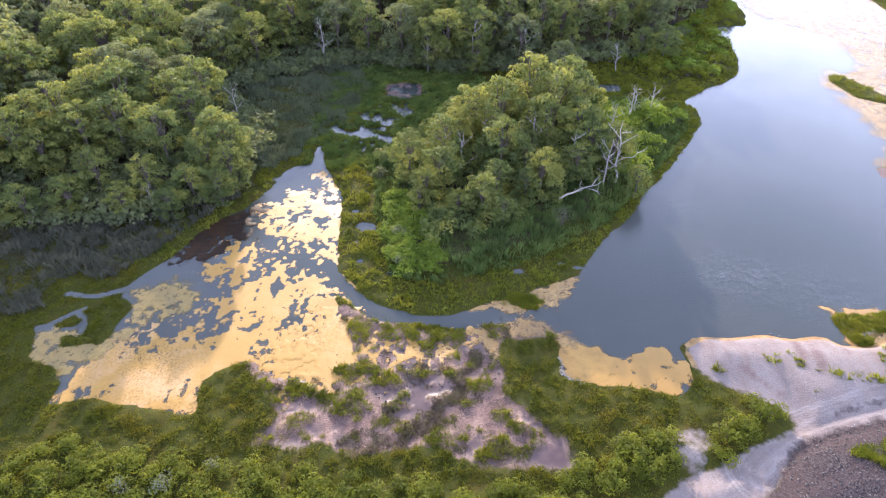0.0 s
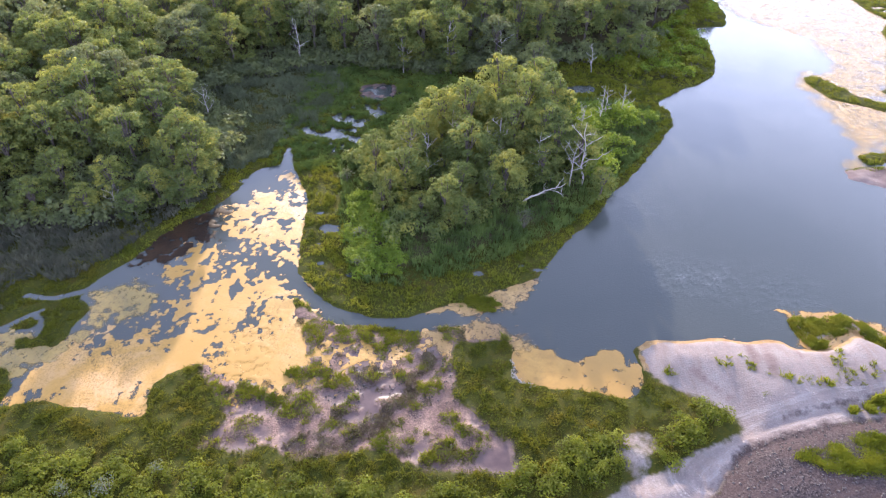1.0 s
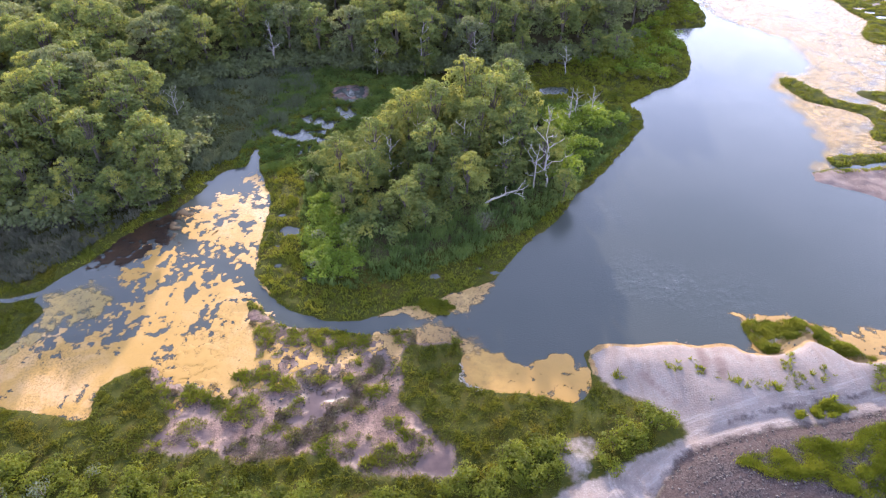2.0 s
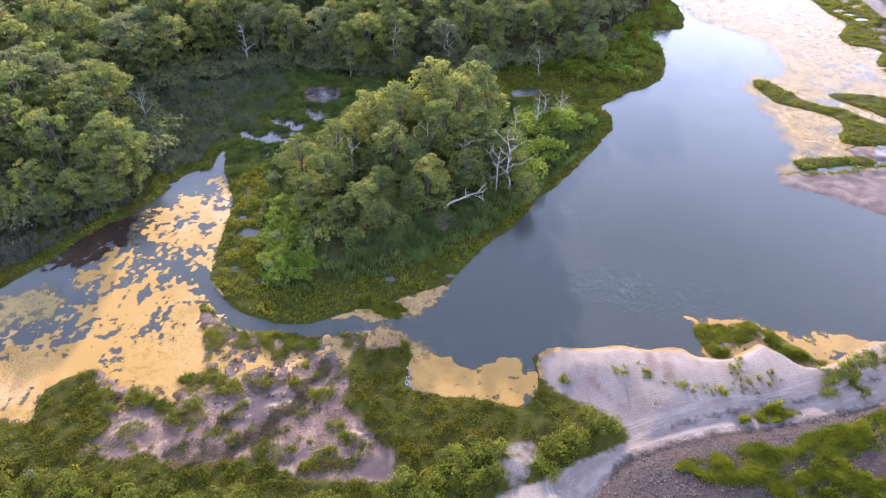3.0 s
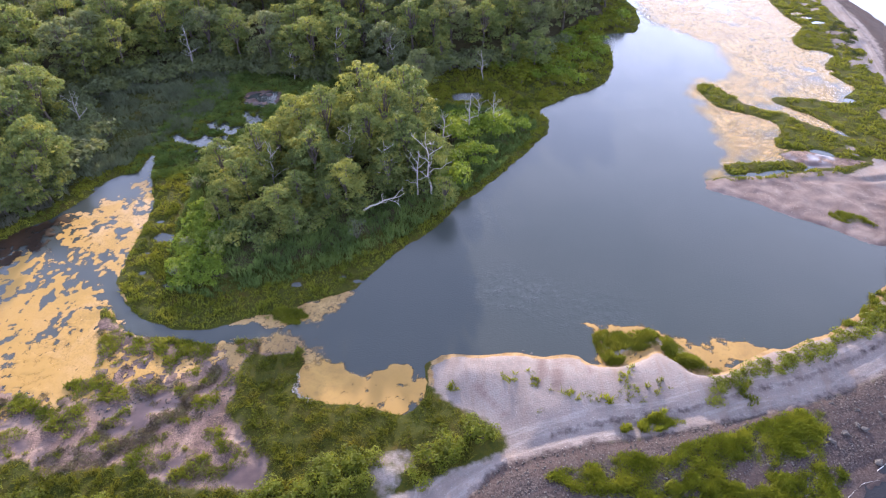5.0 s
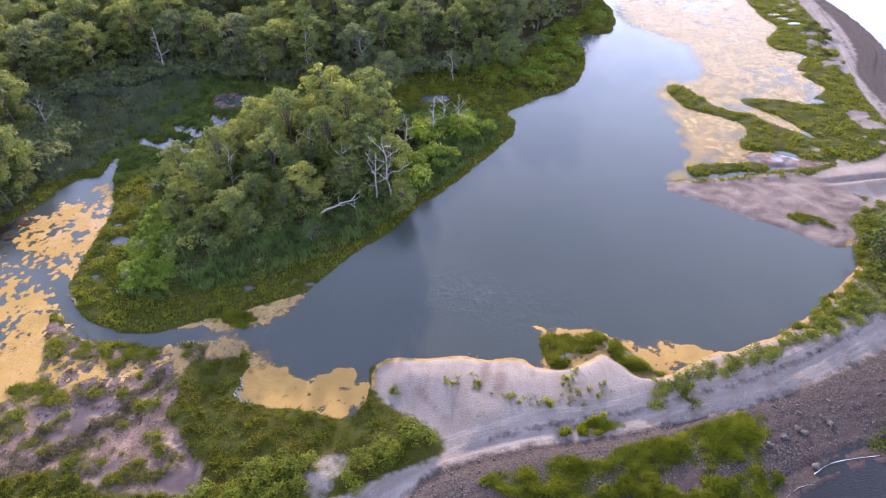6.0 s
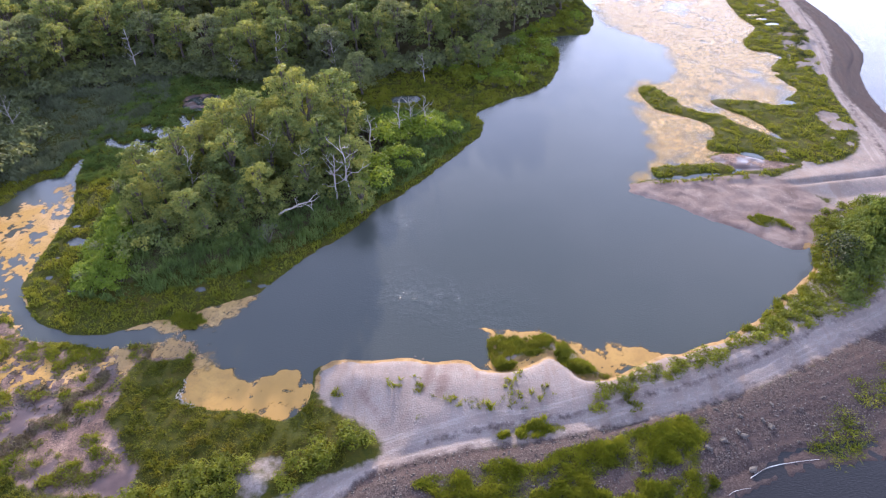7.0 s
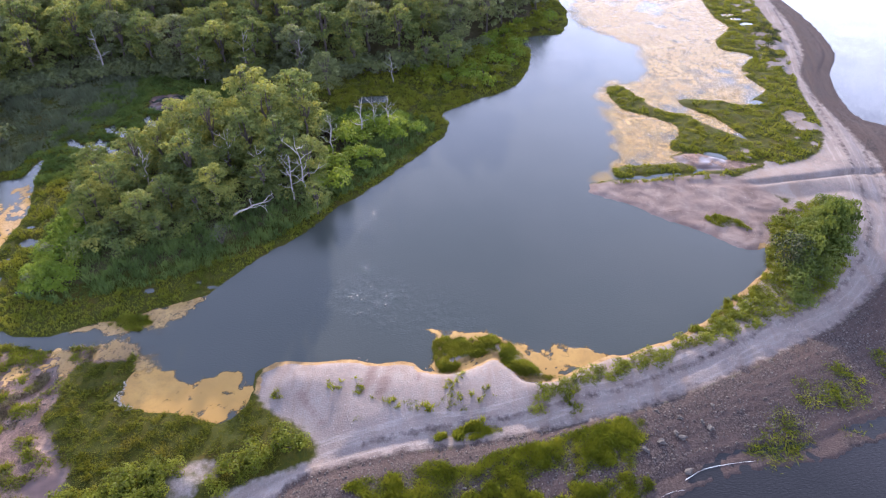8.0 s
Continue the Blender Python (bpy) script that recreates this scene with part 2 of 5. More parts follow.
M_SHOAL = scum_material("golden_shoal", (0.29, 0.175, 0.035), (0.24, 0.14, 0.025), (0.175, 0.105, 0.022), 0.35, 0.3, 0.2, 0.35, 1.0, 0.6)
M_FILM = scum_material("tan_mud_film", (0.33, 0.22, 0.075), (0.25, 0.16, 0.05), (0.14, 0.09, 0.04), 0.4, 0.25, 1.0, 0.55, 0.85, 0.7)
M_PEAT = scum_material("dark_peat", (0.035, 0.018, 0.007), (0.018, 0.010, 0.005), (0.008, 0.005, 0.004), 0.6, 0.1, thin=0.1)
M_FOAM = Nodes("sea_foam").set(Base_Color=(0.75, 0.74, 0.72), Roughness=0.7)
M_OAK = leafy("oak_leaves", (0.052, 0.078, 0.03), (0.10, 0.138, 0.046), (0.225, 0.235, 0.05), 0.45, 0.35)
# copy of the oak leaves with distance haze put into the colour, greyer and bluer
M_OAK_HAZED = leafy("hazed_oak_leaves", (0.066, 0.084, 0.05), (0.11, 0.132, 0.07), (0.165, 0.185, 0.068), 0.42, 0.35)
M_SHRUB = leafy("shrub_leaves", (0.04, 0.054, 0.004), (0.09, 0.11, 0.008), (0.165, 0.185, 0.013), 0.45, 0.8)
M_CEDAR = leafy("cedar_leaves", (0.016, 0.024, 0.008), (0.026, 0.036, 0.011), (0.042, 0.052, 0.015), 0.15, 0.8)
M_MARSH = leafy("marsh_grass_blades", (0.062, 0.076, 0.006), (0.09, 0.102, 0.008), (0.118, 0.108, 0.012), 0.38, 0.22, False)
M_FRINGE = leafy("fringe_grass_blades", (0.070, 0.090, 0.008), (0.131, 0.146, 0.011), (0.152, 0.156, 0.016), 0.3, 0.3, False)
M_REED = leafy("reed_blades", (0.05, 0.08, 0.026), (0.082, 0.124, 0.034), (0.125, 0.165, 0.046), 0.3, 0.25, False)
M_BROWNREED = leafy("brown_reed_blades", (0.06, 0.065, 0.051), (0.084, 0.088, 0.069), (0.114, 0.115, 0.084), 0.25, 0.3, False)
M_MEADOW = leafy("meadow_grass_blades", (0.05, 0.085, 0.02), (0.085, 0.125, 0.028), (0.13, 0.165, 0.035), 0.35, 0.3, False)
M_BUSH = leafy("ridge_bush_leaves", (0.037, 0.061, 0.011), (0.070, 0.098, 0.016), (0.127, 0.152, 0.025), 0.4, 0.6)
# vivid green leaves, brightened in colour to stand for sunlit patches
M_LUSH_SUNLIT = leafy("lush_leaves_sunlit", (0.07, 0.11, 0.01), (0.118, 0.172, 0.016), (0.185, 0.235, 0.024), 0.42, 0.5, False)
M_DRYREED = leafy("grey_reed_blades", (0.071, 0.084, 0.055), (0.099, 0.121, 0.075), (0.132, 0.149, 0.094), 0.3, 0.3, False)
M_BEACHWEED = leafy("beach_weed_blades", (0.056, 0.076, 0.004), (0.094, 0.118, 0.007), (0.148, 0.163, 0.011), 0.42, 0.45, False)
M_HEATH = leafy("glasswort_blades", (0.07, 0.055, 0.04), (0.11, 0.09, 0.06), (0.13, 0.12, 0.06), 0.2, 0.8, False)
M_BARK = bark_material("grey_bark", (0.05, 0.04, 0.033), (0.12, 0.10, 0.085))
M_DEAD = bark_material("bleached_wood", (0.195, 0.18, 0.165), (0.345, 0.326, 0.3))
M_SHELL = stone_material("pale_pebble", (0.10, 0.088, 0.08), (0.34, 0.31, 0.28))
M_ROCK = stone_material("dark_beach_rock", (0.017, 0.015, 0.015), (0.052, 0.045, 0.042))
M_STONE = stone_material("beach_stone", (0.026, 0.022, 0.022), (0.098, 0.083, 0.075))


# ---- numbers on a plan: outlines, distances, uneven ground ----
def smooth(points, closed=True, step=3):
    """A rounded outline through the corners of a plan."""
    p = np.array(points, float)
    n, out = len(p), []
    for i in range(n if closed else n - 1):
        idx = [(i - 1) % n, i, (i + 1) % n, (i + 2) % n] if closed else [max(i - 1, 0), i, i + 1, min(i + 2, n - 1)]
        a, b, c, d = p[idx]
        for k in range(step):
            u = k / step
            out.append(0.5 * (2 * b + (c - a) * u + (2 * a - 5 * b + 4 * c - d) * u * u + (3 * b - a - 3 * c + d) * u ** 3))
    if not closed:
        out.append(p[-1])
    return np.array(out)


def to_line(points, x, y):
    """Distance from places to an open line."""
    best = np.full(x.shape, 1e9)
    for a, b in zip(points[:-1], points[1:]):
        d = b - a
        u = np.clip(((x - a[0]) * d[0] + (y - a[1]) * d[1]) / max(d @ d, 1e-9), 0, 1)
        best = np.minimum(best, (x - a[0] - u * d[0]) ** 2 + (y - a[1] - u * d[1]) ** 2)
    return np.sqrt(best)


def inside(corners, x, y, reach=8.0, step=3):
    """Signed distance to an outline, positive inside, down to -reach."""
    p = smooth(corners, True, step)
    out = np.full(x.shape, -reach)
    near = (x > p[:, 0].min() - reach) & (x < p[:, 0].max() + reach) & (y > p[:, 1].min() - reach) & (y < p[:, 1].max() + reach)
    if not near.any():
        return out
    px, py = x[near], y[near]
    ring = np.vstack([p, p[:1]])
    d = to_line(ring, px, py)
    odd = np.zeros(px.shape, bool)
    for a, b in zip(ring[:-1], ring[1:]):
        if a[1] != b[1]:
            odd ^= ((a[1] > py) != (b[1] > py)) & (px < (b[0] - a[0]) * (py - a[1]) / (b[1] - a[1]) + a[0])
    out[near] = np.maximum(np.where(odd, d, -d), -reach)
    return out


def fbm(x, y, size, seed, octaves=4):
    """Uneven values about 0..1, with lumps of that size in metres."""
    total, amp, norm = np.zeros(x.shape), 1.0, 0.0
    for o in range(octaves):
        table = np.random.RandomState(seed * 17 + o).rand(256, 256)
        gx, gy = x / size + 37.3 * o, y / size + 11.7 * o
        ix, iy = np.floor(gx).astype(int), np.floor(gy).astype(int)
        fx, fy = gx - ix, gy - iy
        fx, fy = fx * fx * (3 - 2 * fx), fy * fy * (3 - 2 * fy)
        v = lambda i, j: table[(ix + i) % 256, (iy + j) % 256]
        total += amp * ((v(0, 0) * (1 - fx) + v(1, 0) * fx) * (1 - fy) + (v(0, 1) * (1 - fx) + v(1, 1) * fx) * fy)
        norm, amp, size = norm + amp, amp * 0.5, size * 0.5
    return total / norm


def step01(a, b, v):
    u = np.clip((v - a) / (b - a), 0, 1)
    return u * u * (3 - 2 * u)


# ---- the plan of the marsh, in metres ----
SHORE_NORTH = [(1.0, 40.6), (3.3, 41.6), (5.9, 42.7), (7.9, 43.4), (10.1, 44.7), (12.3, 45.6), (13.5, 47.3), (15.5, 50.1), (17.3, 52.6), (19.6, 54.7),
               (21.6, 57.5), (24.1, 61.6), (28.4, 66.9), (31.2, 71.2), (34.0, 75.1), (36.4, 79.3), (36.7, 82.3), (35.8, 85.4), (40.5, 89.7),
               (44.0, 91.8), (48.4, 96.7), (50.2, 102.3), (51.6, 110.3), (50.4, 115.3), (54.0, 118.3), (58.2, 119.2), (60.6, 125.9), (61.2, 133.1), (63, 160)]
SHORE_EAST = [(94, 160), (91.4, 138.9), (90.7, 128.6), (91.5, 121.9), (86.8, 115.8), (86.1, 110.7), (89.4, 108.8), (89.5, 106.2), (86.2, 101.3),
              (86.3, 96.6), (87.3, 93.4), (83.7, 89.7), (78.7, 78.5), (77.3, 70.9), (70.1, 69.2), (62.3, 67.1), (55.1, 66.6), (54.6, 64.1),
              (58.8, 61.3), (62.1, 58.4), (65.8, 56.0), (68.6, 53.3), (70.7, 53.7), (71.4, 52.8), (70.1, 50.0), (67.8, 47.8), (65.3, 45.7),
              (62.8, 43.3), (59.8, 41.5), (57.6, 40.0), (55.3, 39.3), (53.0, 38.1)]
SHORE_SAND = [(51.2, 38.0), (49.0, 37.0), (46.6, 35.5), (43.8, 35.1), (42.7, 36.3), (41.3, 37.7), (40.6, 37.7), (38.1, 36.2), (34.8, 36.2),
              (34.0, 37.0), (32.5, 37.4), (30.7, 37.0), (28.2, 37.5), (25.1, 37.1), (22.5, 37.3), (20.7, 36.6), (19.9, 35.8), (20.2, 34.2),
              (19.9, 32.1), (18.5, 30.6), (15.2, 31.5), (12.3, 31.9), (10.3, 32.5), (9.2, 32.9), (9.0, 35.1), (9.0, 37.0), (7.9, 38.5), (3.1, 38.8), (0.0, 38.3), (-0.6, 39.8)]
POND_NORTH = [(-18.5, 72.5), (-17.5, 69.9), (-16.4, 66.3), (-14.6, 62.4), (-13.4, 57.6), (-13.2, 53.2), (-12.5, 47.4), (-11.6, 45.6),
              (-9.6, 43.1), (-7.2, 41.1), (-3.9, 40.1), (-0.6, 39.6), (1.6, 40.3)]
POND_SOUTH = [(1.5, 38.5), (-0.6, 38.4), (-3.8, 38.9), (-6.5, 39.2), (-8.7, 40.0), (-10.8, 41.9), (-12.4, 43.1), (-10.8, 39.2), (-9.8, 35.7),
              (-12.4, 32.9), (-16.4, 33.2), (-18.7, 34.6), (-20.5, 33.8), (-22.3, 32.3), (-21.9, 29.4), (-22.9, 29.1), (-25.4, 29.6), (-29.0, 30.2),
              (-31.5, 30.5), (-34.6, 29.7), (-34.3, 32.0), (-37.3, 33.5), (-39.2, 37.2), (-39.9, 38.9), (-37.6, 39.1), (-35.3, 40.0), (-33.3, 42.4),
              (-33.2, 44.4), (-32.2, 46.1), (-30.3, 49.3), (-28.8, 52.2), (-26.7, 55.9), (-24.6, 58.2), (-22.7, 61.8), (-21.2, 66.4), (-19.2, 67.7), (-18.6, 69.0)]
CREEKS = [[(-39.8, 38.6), (-38.4, 39.2), (-37.3, 40.4), (-36.3, 41.2)], [(-36.5, 40.5), (-35.3, 39.2), (-35.5, 37.8)], [(-38.9, 43.2), (-36.2, 42.8), (-34.5, 43.4), (-32.8, 44.2)]]
SMALL_POOLS = [(-11.7, 57.1, 0.5), (-10.3, 48.1, 0.4), (-11.0, 51.4, 0.35), (-6.8, 46.2, 0.4), (6.4, 46.4, 0.5), (8.3, 43.6, 0.5), (12.6, 47.0, 0.5), (11.0, 47.6, 0.4), (93.8, 129.5, 0.9),
               (94.6, 127, 0.8), (95.6, 124.0, 0.9), (89.1, 106.9, 0.8), (86.3, 100.0, 0.6), (83.8, 88.9, 0.9), (-22.5, 64, 0.5)]
TUFTS = [(-10.5, 31.9, 0.8, 0.6), (-10.3, 29.2, 1.1, 0.6), (-8.0, 29.7, 1.2, 0.6), (-13.2, 28.0, 1.9, 1.6), (-5.7, 32.2, 1.3, 0.7), (-4.0, 33.0, 1.2, 0.6), (-0.4, 33.0, 1.0, 0.8),
         (-1.6, 30.2, 1.7, 0.6), (0.4, 30.0, 0.8, 0.4), (-8.0, 35.7, 0.6, 0.4), (-5.4, 36.1, 0.9, 0.6), (-2.6, 35.6, 0.9, 0.6), (-0.8, 34.8, 0.8, 0.5), (1.2, 32.0, 1.0, 0.6),
         (3.6, 28.9, 0.9, 0.5), (1.8, 27.2, 1.2, 0.6), (2.6, 26.2, 1.4, 0.7), (-0.6, 28.6, 0.5, 0.3), (5.2, 27.6, 0.8, 0.5), (-1.8, 26.0, 1.7, 1.5), (2.4, 34.3, 1.2, 1.0)]
HEATH = [(-9.7, 26.3), (-7.9, 27.6), (-5.4, 28.1), (-2.5, 29.2), (-1.4, 28.7), (-1.7, 27.6), (-4.1, 26.9), (-4.6, 25.4), (-8.4, 25.1)]
WEST_CLUMPS = [[(-43.0, 39.6), (-42.3, 40.9), (-41.5, 42.1), (-38.1, 42.3), (-36.6, 40.9), (-36.0, 39.2), (-37.5, 38.6), (-39.9, 39.1), (-39.9, 36.7), (-41.2, 36.4)],
               [(-37.6, 42.0), (-35.0, 42.5), (-32.4, 42.1), (-31.7, 40.9), (-32.2, 38.9), (-32.4, 36.4), (-34.1, 36.1), (-35.9, 36.4), (-36.5, 37.3), (-34.9, 38.3), (-35.4, 39.9)],
               [(-41.2, 36.4), (-39.4, 35.8), (-37.7, 34.4), (-36.3, 33.8), (-34.2, 32.3), (-34.4, 31.1), (-34.9, 30.1), (-35.8, 29.4), (-37.4, 29.4)]]
ISLET = [(4.3, 42.1), (4.9, 42.8), (6.6, 43.0), (8.4, 42.5), (8.8, 41.6), (7.5, 41.0), (5.6, 40.9)]
MEADOW_POOLS = [(-17.4, 78.6), (-15.2, 74.5), (-12.0, 73.7), (-8.9, 74.5), (-9.9, 77.8), (-6.8, 81.2), (-7.4, 83.6), (-12.0, 82.5), (-13.6, 81.3), (-12.0, 78.3), (-14.6, 76.1)]
FAR_POOL = [(-10.5, 91.0), (-7.3, 92.1), (-4.6, 91.0), (-4.9, 87.5), (-8.9, 86.9)]
NECK_POOL = [(22.8, 91.2), (26.6, 91.6), (26.6, 89.4), (23.0, 88.8)]
FRINGE_POOL = [(-11.3, 54.9), (-9.2, 55.2), (-8.7, 52.9), (-10.7, 53.2)]
MUD_POOL = [(4.7, 25.2), (6.3, 26.0), (8.2, 25.5), (8.2, 24.0), (6.0, 23.9)]
ARM_UPPER = [(72.4, 89.8), (76.4, 90.2), (80.7, 88.6), (85.8, 88.3), (86.8, 82.8), (87.4, 76.9), (83.8, 72.3), (78.8, 76.9), (77.6, 79.9), (76.3, 83.4), (73.6, 86.5)]
ARM_LOWER = [(62.0, 94.0), (63.5, 95.8), (65.8, 93.6), (67.3, 88.9), (69.5, 85.6), (72.6, 84.6), (73.3, 82.8), (77.1, 78.5), (79.5, 75.7), (78.5, 71.6),
             (74.3, 70.6), (73.0, 73.5), (67.9, 74.2), (67.0, 75.7), (69.2, 78.6), (69.0, 82.3), (65.9, 84.7), (62.9, 86.6), (62.2, 89.5)]
ARM_NEAR = [(58.2, 69.8), (61.0, 70.7), (67.0, 70.9), (68.5, 72.4), (69.9, 70.9), (68.6, 69.1), (62.5, 67.9), (58.0, 67.1)]
MUD_SHELF = [(66.5, 72.6), (70.5, 73.4), (74.5, 71.5), (77.5, 70.8), (74.0, 69.4), (69.0, 69.3)]
SAND_FLAT = [(54.3, 64.3), (58.4, 65.6), (67.8, 66.6), (72.7, 66.2), (76.0, 60.7), (73.6, 57.3), (71.1, 53.3), (68.6, 53.3), (65.9, 56.1), (62.1, 58.4), (58.9, 61.6)]
SEA = [(112, 175), (109.2, 156.8), (108.1, 139.4), (107.5, 123.2), (104.7, 108.6), (99.6, 99.9), (96.5, 89.2), (96.6, 82.7), (99.5, 80.0), (103, 68),
       (101, 55), (92, 42), (80, 34), (71.9, 30.7), (68.4, 29.7), (65.7, 28.6), (60.2, 27.8), (55.9, 26.6), (52.6, 25.1), (49.9, 22.5), (40, 16),
       (20, 11), (-20, 9), (-120, 6), (-400, -40), (-400, -400), (600, -400), (600, 500), (300, 500)]
MUDFLAT = [(-11.5, 41.6), (-10.3, 41.2), (-8.2, 40.0), (-3.8, 38.9), (-0.1, 38.1), (3.1, 38.9), (7.9, 38.5), (9.2, 37.1), (4.5, 36.4), (3.8, 33.8), (4.0, 30.8),
           (6.6, 28.3), (8.4, 25.5), (8.1, 23.8), (5.6, 23.8), (1.4, 24.3), (-3.4, 26.0), (-9.4, 25.0), (-11.3, 26.0), (-17.4, 25.5), (-15.4, 28.6), (-16.5, 31.4), (-18.7, 34.4), (-15.2, 37.1)]
SAND = [(20.5, 35.5), (22.5, 38.0), (28, 38.4), (35, 38), (42, 39.5), (47, 37), (52, 39.5), (58, 41), (63, 44), (68, 48.5), (73, 57), (80, 64), (87, 66), (88, 58),
        (82.5, 49), (74.7, 42.2), (69.7, 39.4), (63.5, 36.4), (58.8, 34.3), (52.0, 31.7), (46.3, 30.3), (39.9, 28.7), (33.8, 27.8), (27.9, 26.2), (24.9, 24.4),
        (21, 21), (12, 19), (16.4, 23.1), (18.7, 23.8), (23.0, 25.9), (26.8, 27.7), (25.5, 29.9), (23.0, 31.4), (21, 33)]
GRAVEL = [(24.9, 24.4), (27.9, 26.2), (33.8, 27.8), (39.9, 28.7), (46.3, 30.3), (52.0, 31.7), (58.8, 34.3), (63.5, 36.4), (69.7, 39.4), (74.7, 42.2), (82.5, 49), (89, 58),
          (93, 70), (96, 82), (104, 80), (106, 60), (98, 42), (80, 30), (60, 22), (45, 14), (22, 8), (15, 12)]
SPIT_SAND = [(77, 69.5), (83.5, 71.6), (87.8, 75.3), (90.9, 82.7), (92.2, 91.3), (95.8, 104.8), (99.5, 118.6), (102.6, 139.5), (107, 165), (110, 165), (106.3, 139),
             (104, 122), (100, 108), (95.6, 99), (94, 88), (94, 80), (93, 70), (90, 62), (84, 61), (77, 63), (72, 66)]
EAST_GRAVEL = [(94, 72), (94, 80), (94, 88), (95.6, 99), (100, 108), (104, 122), (106.3, 139), (109.5, 165), (116, 165), (112, 139), (110, 122), (107, 106), (102, 97), (99, 86), (101, 80), (104, 70)]
WOODS = [(-150, 175), (-150, 46), (-62, 47), (-50, 50), (-41, 53), (-33, 55), (-26, 62), (-28, 75), (-35, 86), (-31, 94), (-23, 99), (-13, 100), (-4, 98),
         (4, 97), (12, 98), (20, 99), (28, 99), (36, 101), (41, 105), (45, 111), (46, 117), (52, 122), (57, 128), (60, 140), (62, 175)]
ISLAND = [(-10.7, 67.7), (-9.5, 62.4), (-9.3, 56.4), (-7.9, 51.2), (-7.1, 47.4), (-5.2, 45.2), (-1.7, 44.5), (2.4, 46.0), (6.6, 47.4), (11.2, 50.1), (15.5, 53.1),
          (19.6, 57.5), (23.9, 63.5), (28.3, 69.0), (33.4, 77.0), (34, 82.5), (27.8, 85.0), (20, 86), (8, 83), (-2, 80), (-8, 74)]
KNOLL_SAND = [(17.5, 27.3), (19.6, 26.9), (18.8, 25.2), (17.2, 23.2), (16.0, 25.2)]
TRACK = [(22.2, 23.5), (25.4, 25.7), (30.3, 27.4), (35.5, 28.7), (41.8, 29.8), (47.4, 31.6), (53.8, 33.4), (59.9, 36.1), (67.4, 40.1), (74.4, 43.7), (80.7, 49.5),
         (86.1, 57.3), (89.1, 66.8), (92.0, 76.9), (94.8, 91.2), (100.5, 110.0), (105.6, 131.8)]
SHRUB_STRIP = [(-70, 27), (-45, 26), (-34.9, 24.1), (-33.1, 25.5), (-30.4, 26.2), (-27.0, 25.5), (-22.4, 24.8), (-17.9, 24.3), (-11.0, 24.1), (-5.0, 22.9), (1.3, 22.7), (7.5, 22.2),
               (9, 20), (0, 18), (-33, 18), (-70, 18)]
SHRUB_KNOLL = [(23.1, 31.0), (24.9, 30.7), (25.5, 29.9), (26.8, 27.7), (23.0, 25.9), (18.7, 23.8), (16.4, 23.1), (14.1, 22.2), (9.4, 21.8), (7.5, 22.2),
               (8.2, 24.0), (10.5, 25.0), (14.0, 26.9), (16.5, 27.7), (19.2, 26.4), (21.3, 28.5)]
DUNE_SHRUBS = [(43.7, 31.1), (43.3, 31.9), (44.9, 33.9), (49.1, 36.0), (53.9, 37.6), (59.1, 40.0), (63.8, 42.9), (68.3, 46.9), (70.9, 51.3), (73.3, 57.3), (77.3, 60.7),
               (80.4, 61.5), (82.5, 59), (80.5, 55.3), (77.8, 50.4), (75.1, 46.1), (69.7, 43.0), (63.3, 40.0), (58.6, 38.3), (53.5, 35.7), (49.8, 34.5), (46.2, 32.7)]
SPIT_GRASS = [(35.6, 39.6), (37.5, 40.1), (41.2, 39.9), (43.4, 38.4), (44.7, 36.3), (46.3, 35.2), (44.3, 35.3), (42.2, 36.3), (40.9, 38.1), (38.9, 37.2), (36.5, 35.9), (35.7, 36.9)]
BUSH_MASS = [(71.8, 52.3), (73.3, 54.6), (77.1, 58.3), (79.5, 60.2), (82.0, 60.2), (83.2, 58.0), (82.6, 55.6), (80.0, 51.9), (77.0, 48.9), (75.2, 46.4), (72.1, 43.8), (69.4, 43.0), (68.6, 46.0)]
DUNE_GRASS = [(57.6, 40.0), (60.1, 41.6), (65.2, 45.3), (69.6, 49.5), (73.3, 57.3), (76.2, 59.2), (75.0, 54.0), (71.0, 47.4), (66.0, 43.5), (61.3, 40.4)]
TRACK_GRASS = [(35.3, 29.0), (38.5, 30.6), (41.3, 30.6), (40.6, 29.9), (37.1, 29.0)]
BEACH_WEED = [(29.4, 24.7), (32.3, 25.8), (35.2, 26.8), (38.4, 26.5), (40.6, 27.5), (43.5, 28.6), (46.0, 29.3), (48.4, 30.3), (50.2, 30.7), (52.5, 31.1), (52.9, 30.6), (52.4, 29.0), (51.4, 27.9), (50.6, 26.2), (51.5, 25.7), (51.3, 24.4), (50, 22.5), (47.3, 21.5), (41.3, 22), (34.8, 23)]
WEED_GAPS = [[(44.0, 26.2), (45.3, 26.6), (46.0, 25.7), (45.8, 24.5), (43.4, 24.2)], [(46.5, 25.8), (49.2, 26.9), (50.2, 26.7), (49.4, 26.0), (47.4, 25.3)]]
SEA_WEED = [(60.0, 28.4), (62.0, 30.2), (66.1, 34.7), (68.0, 35.7), (70.7, 37.0), (74.1, 38.0), (78, 39.5), (80, 36), (72.1, 31.2), (68.4, 29.9), (65.1, 29.2), (63.1, 27.8), (61.8, 27.1), (60.8, 27.3)]
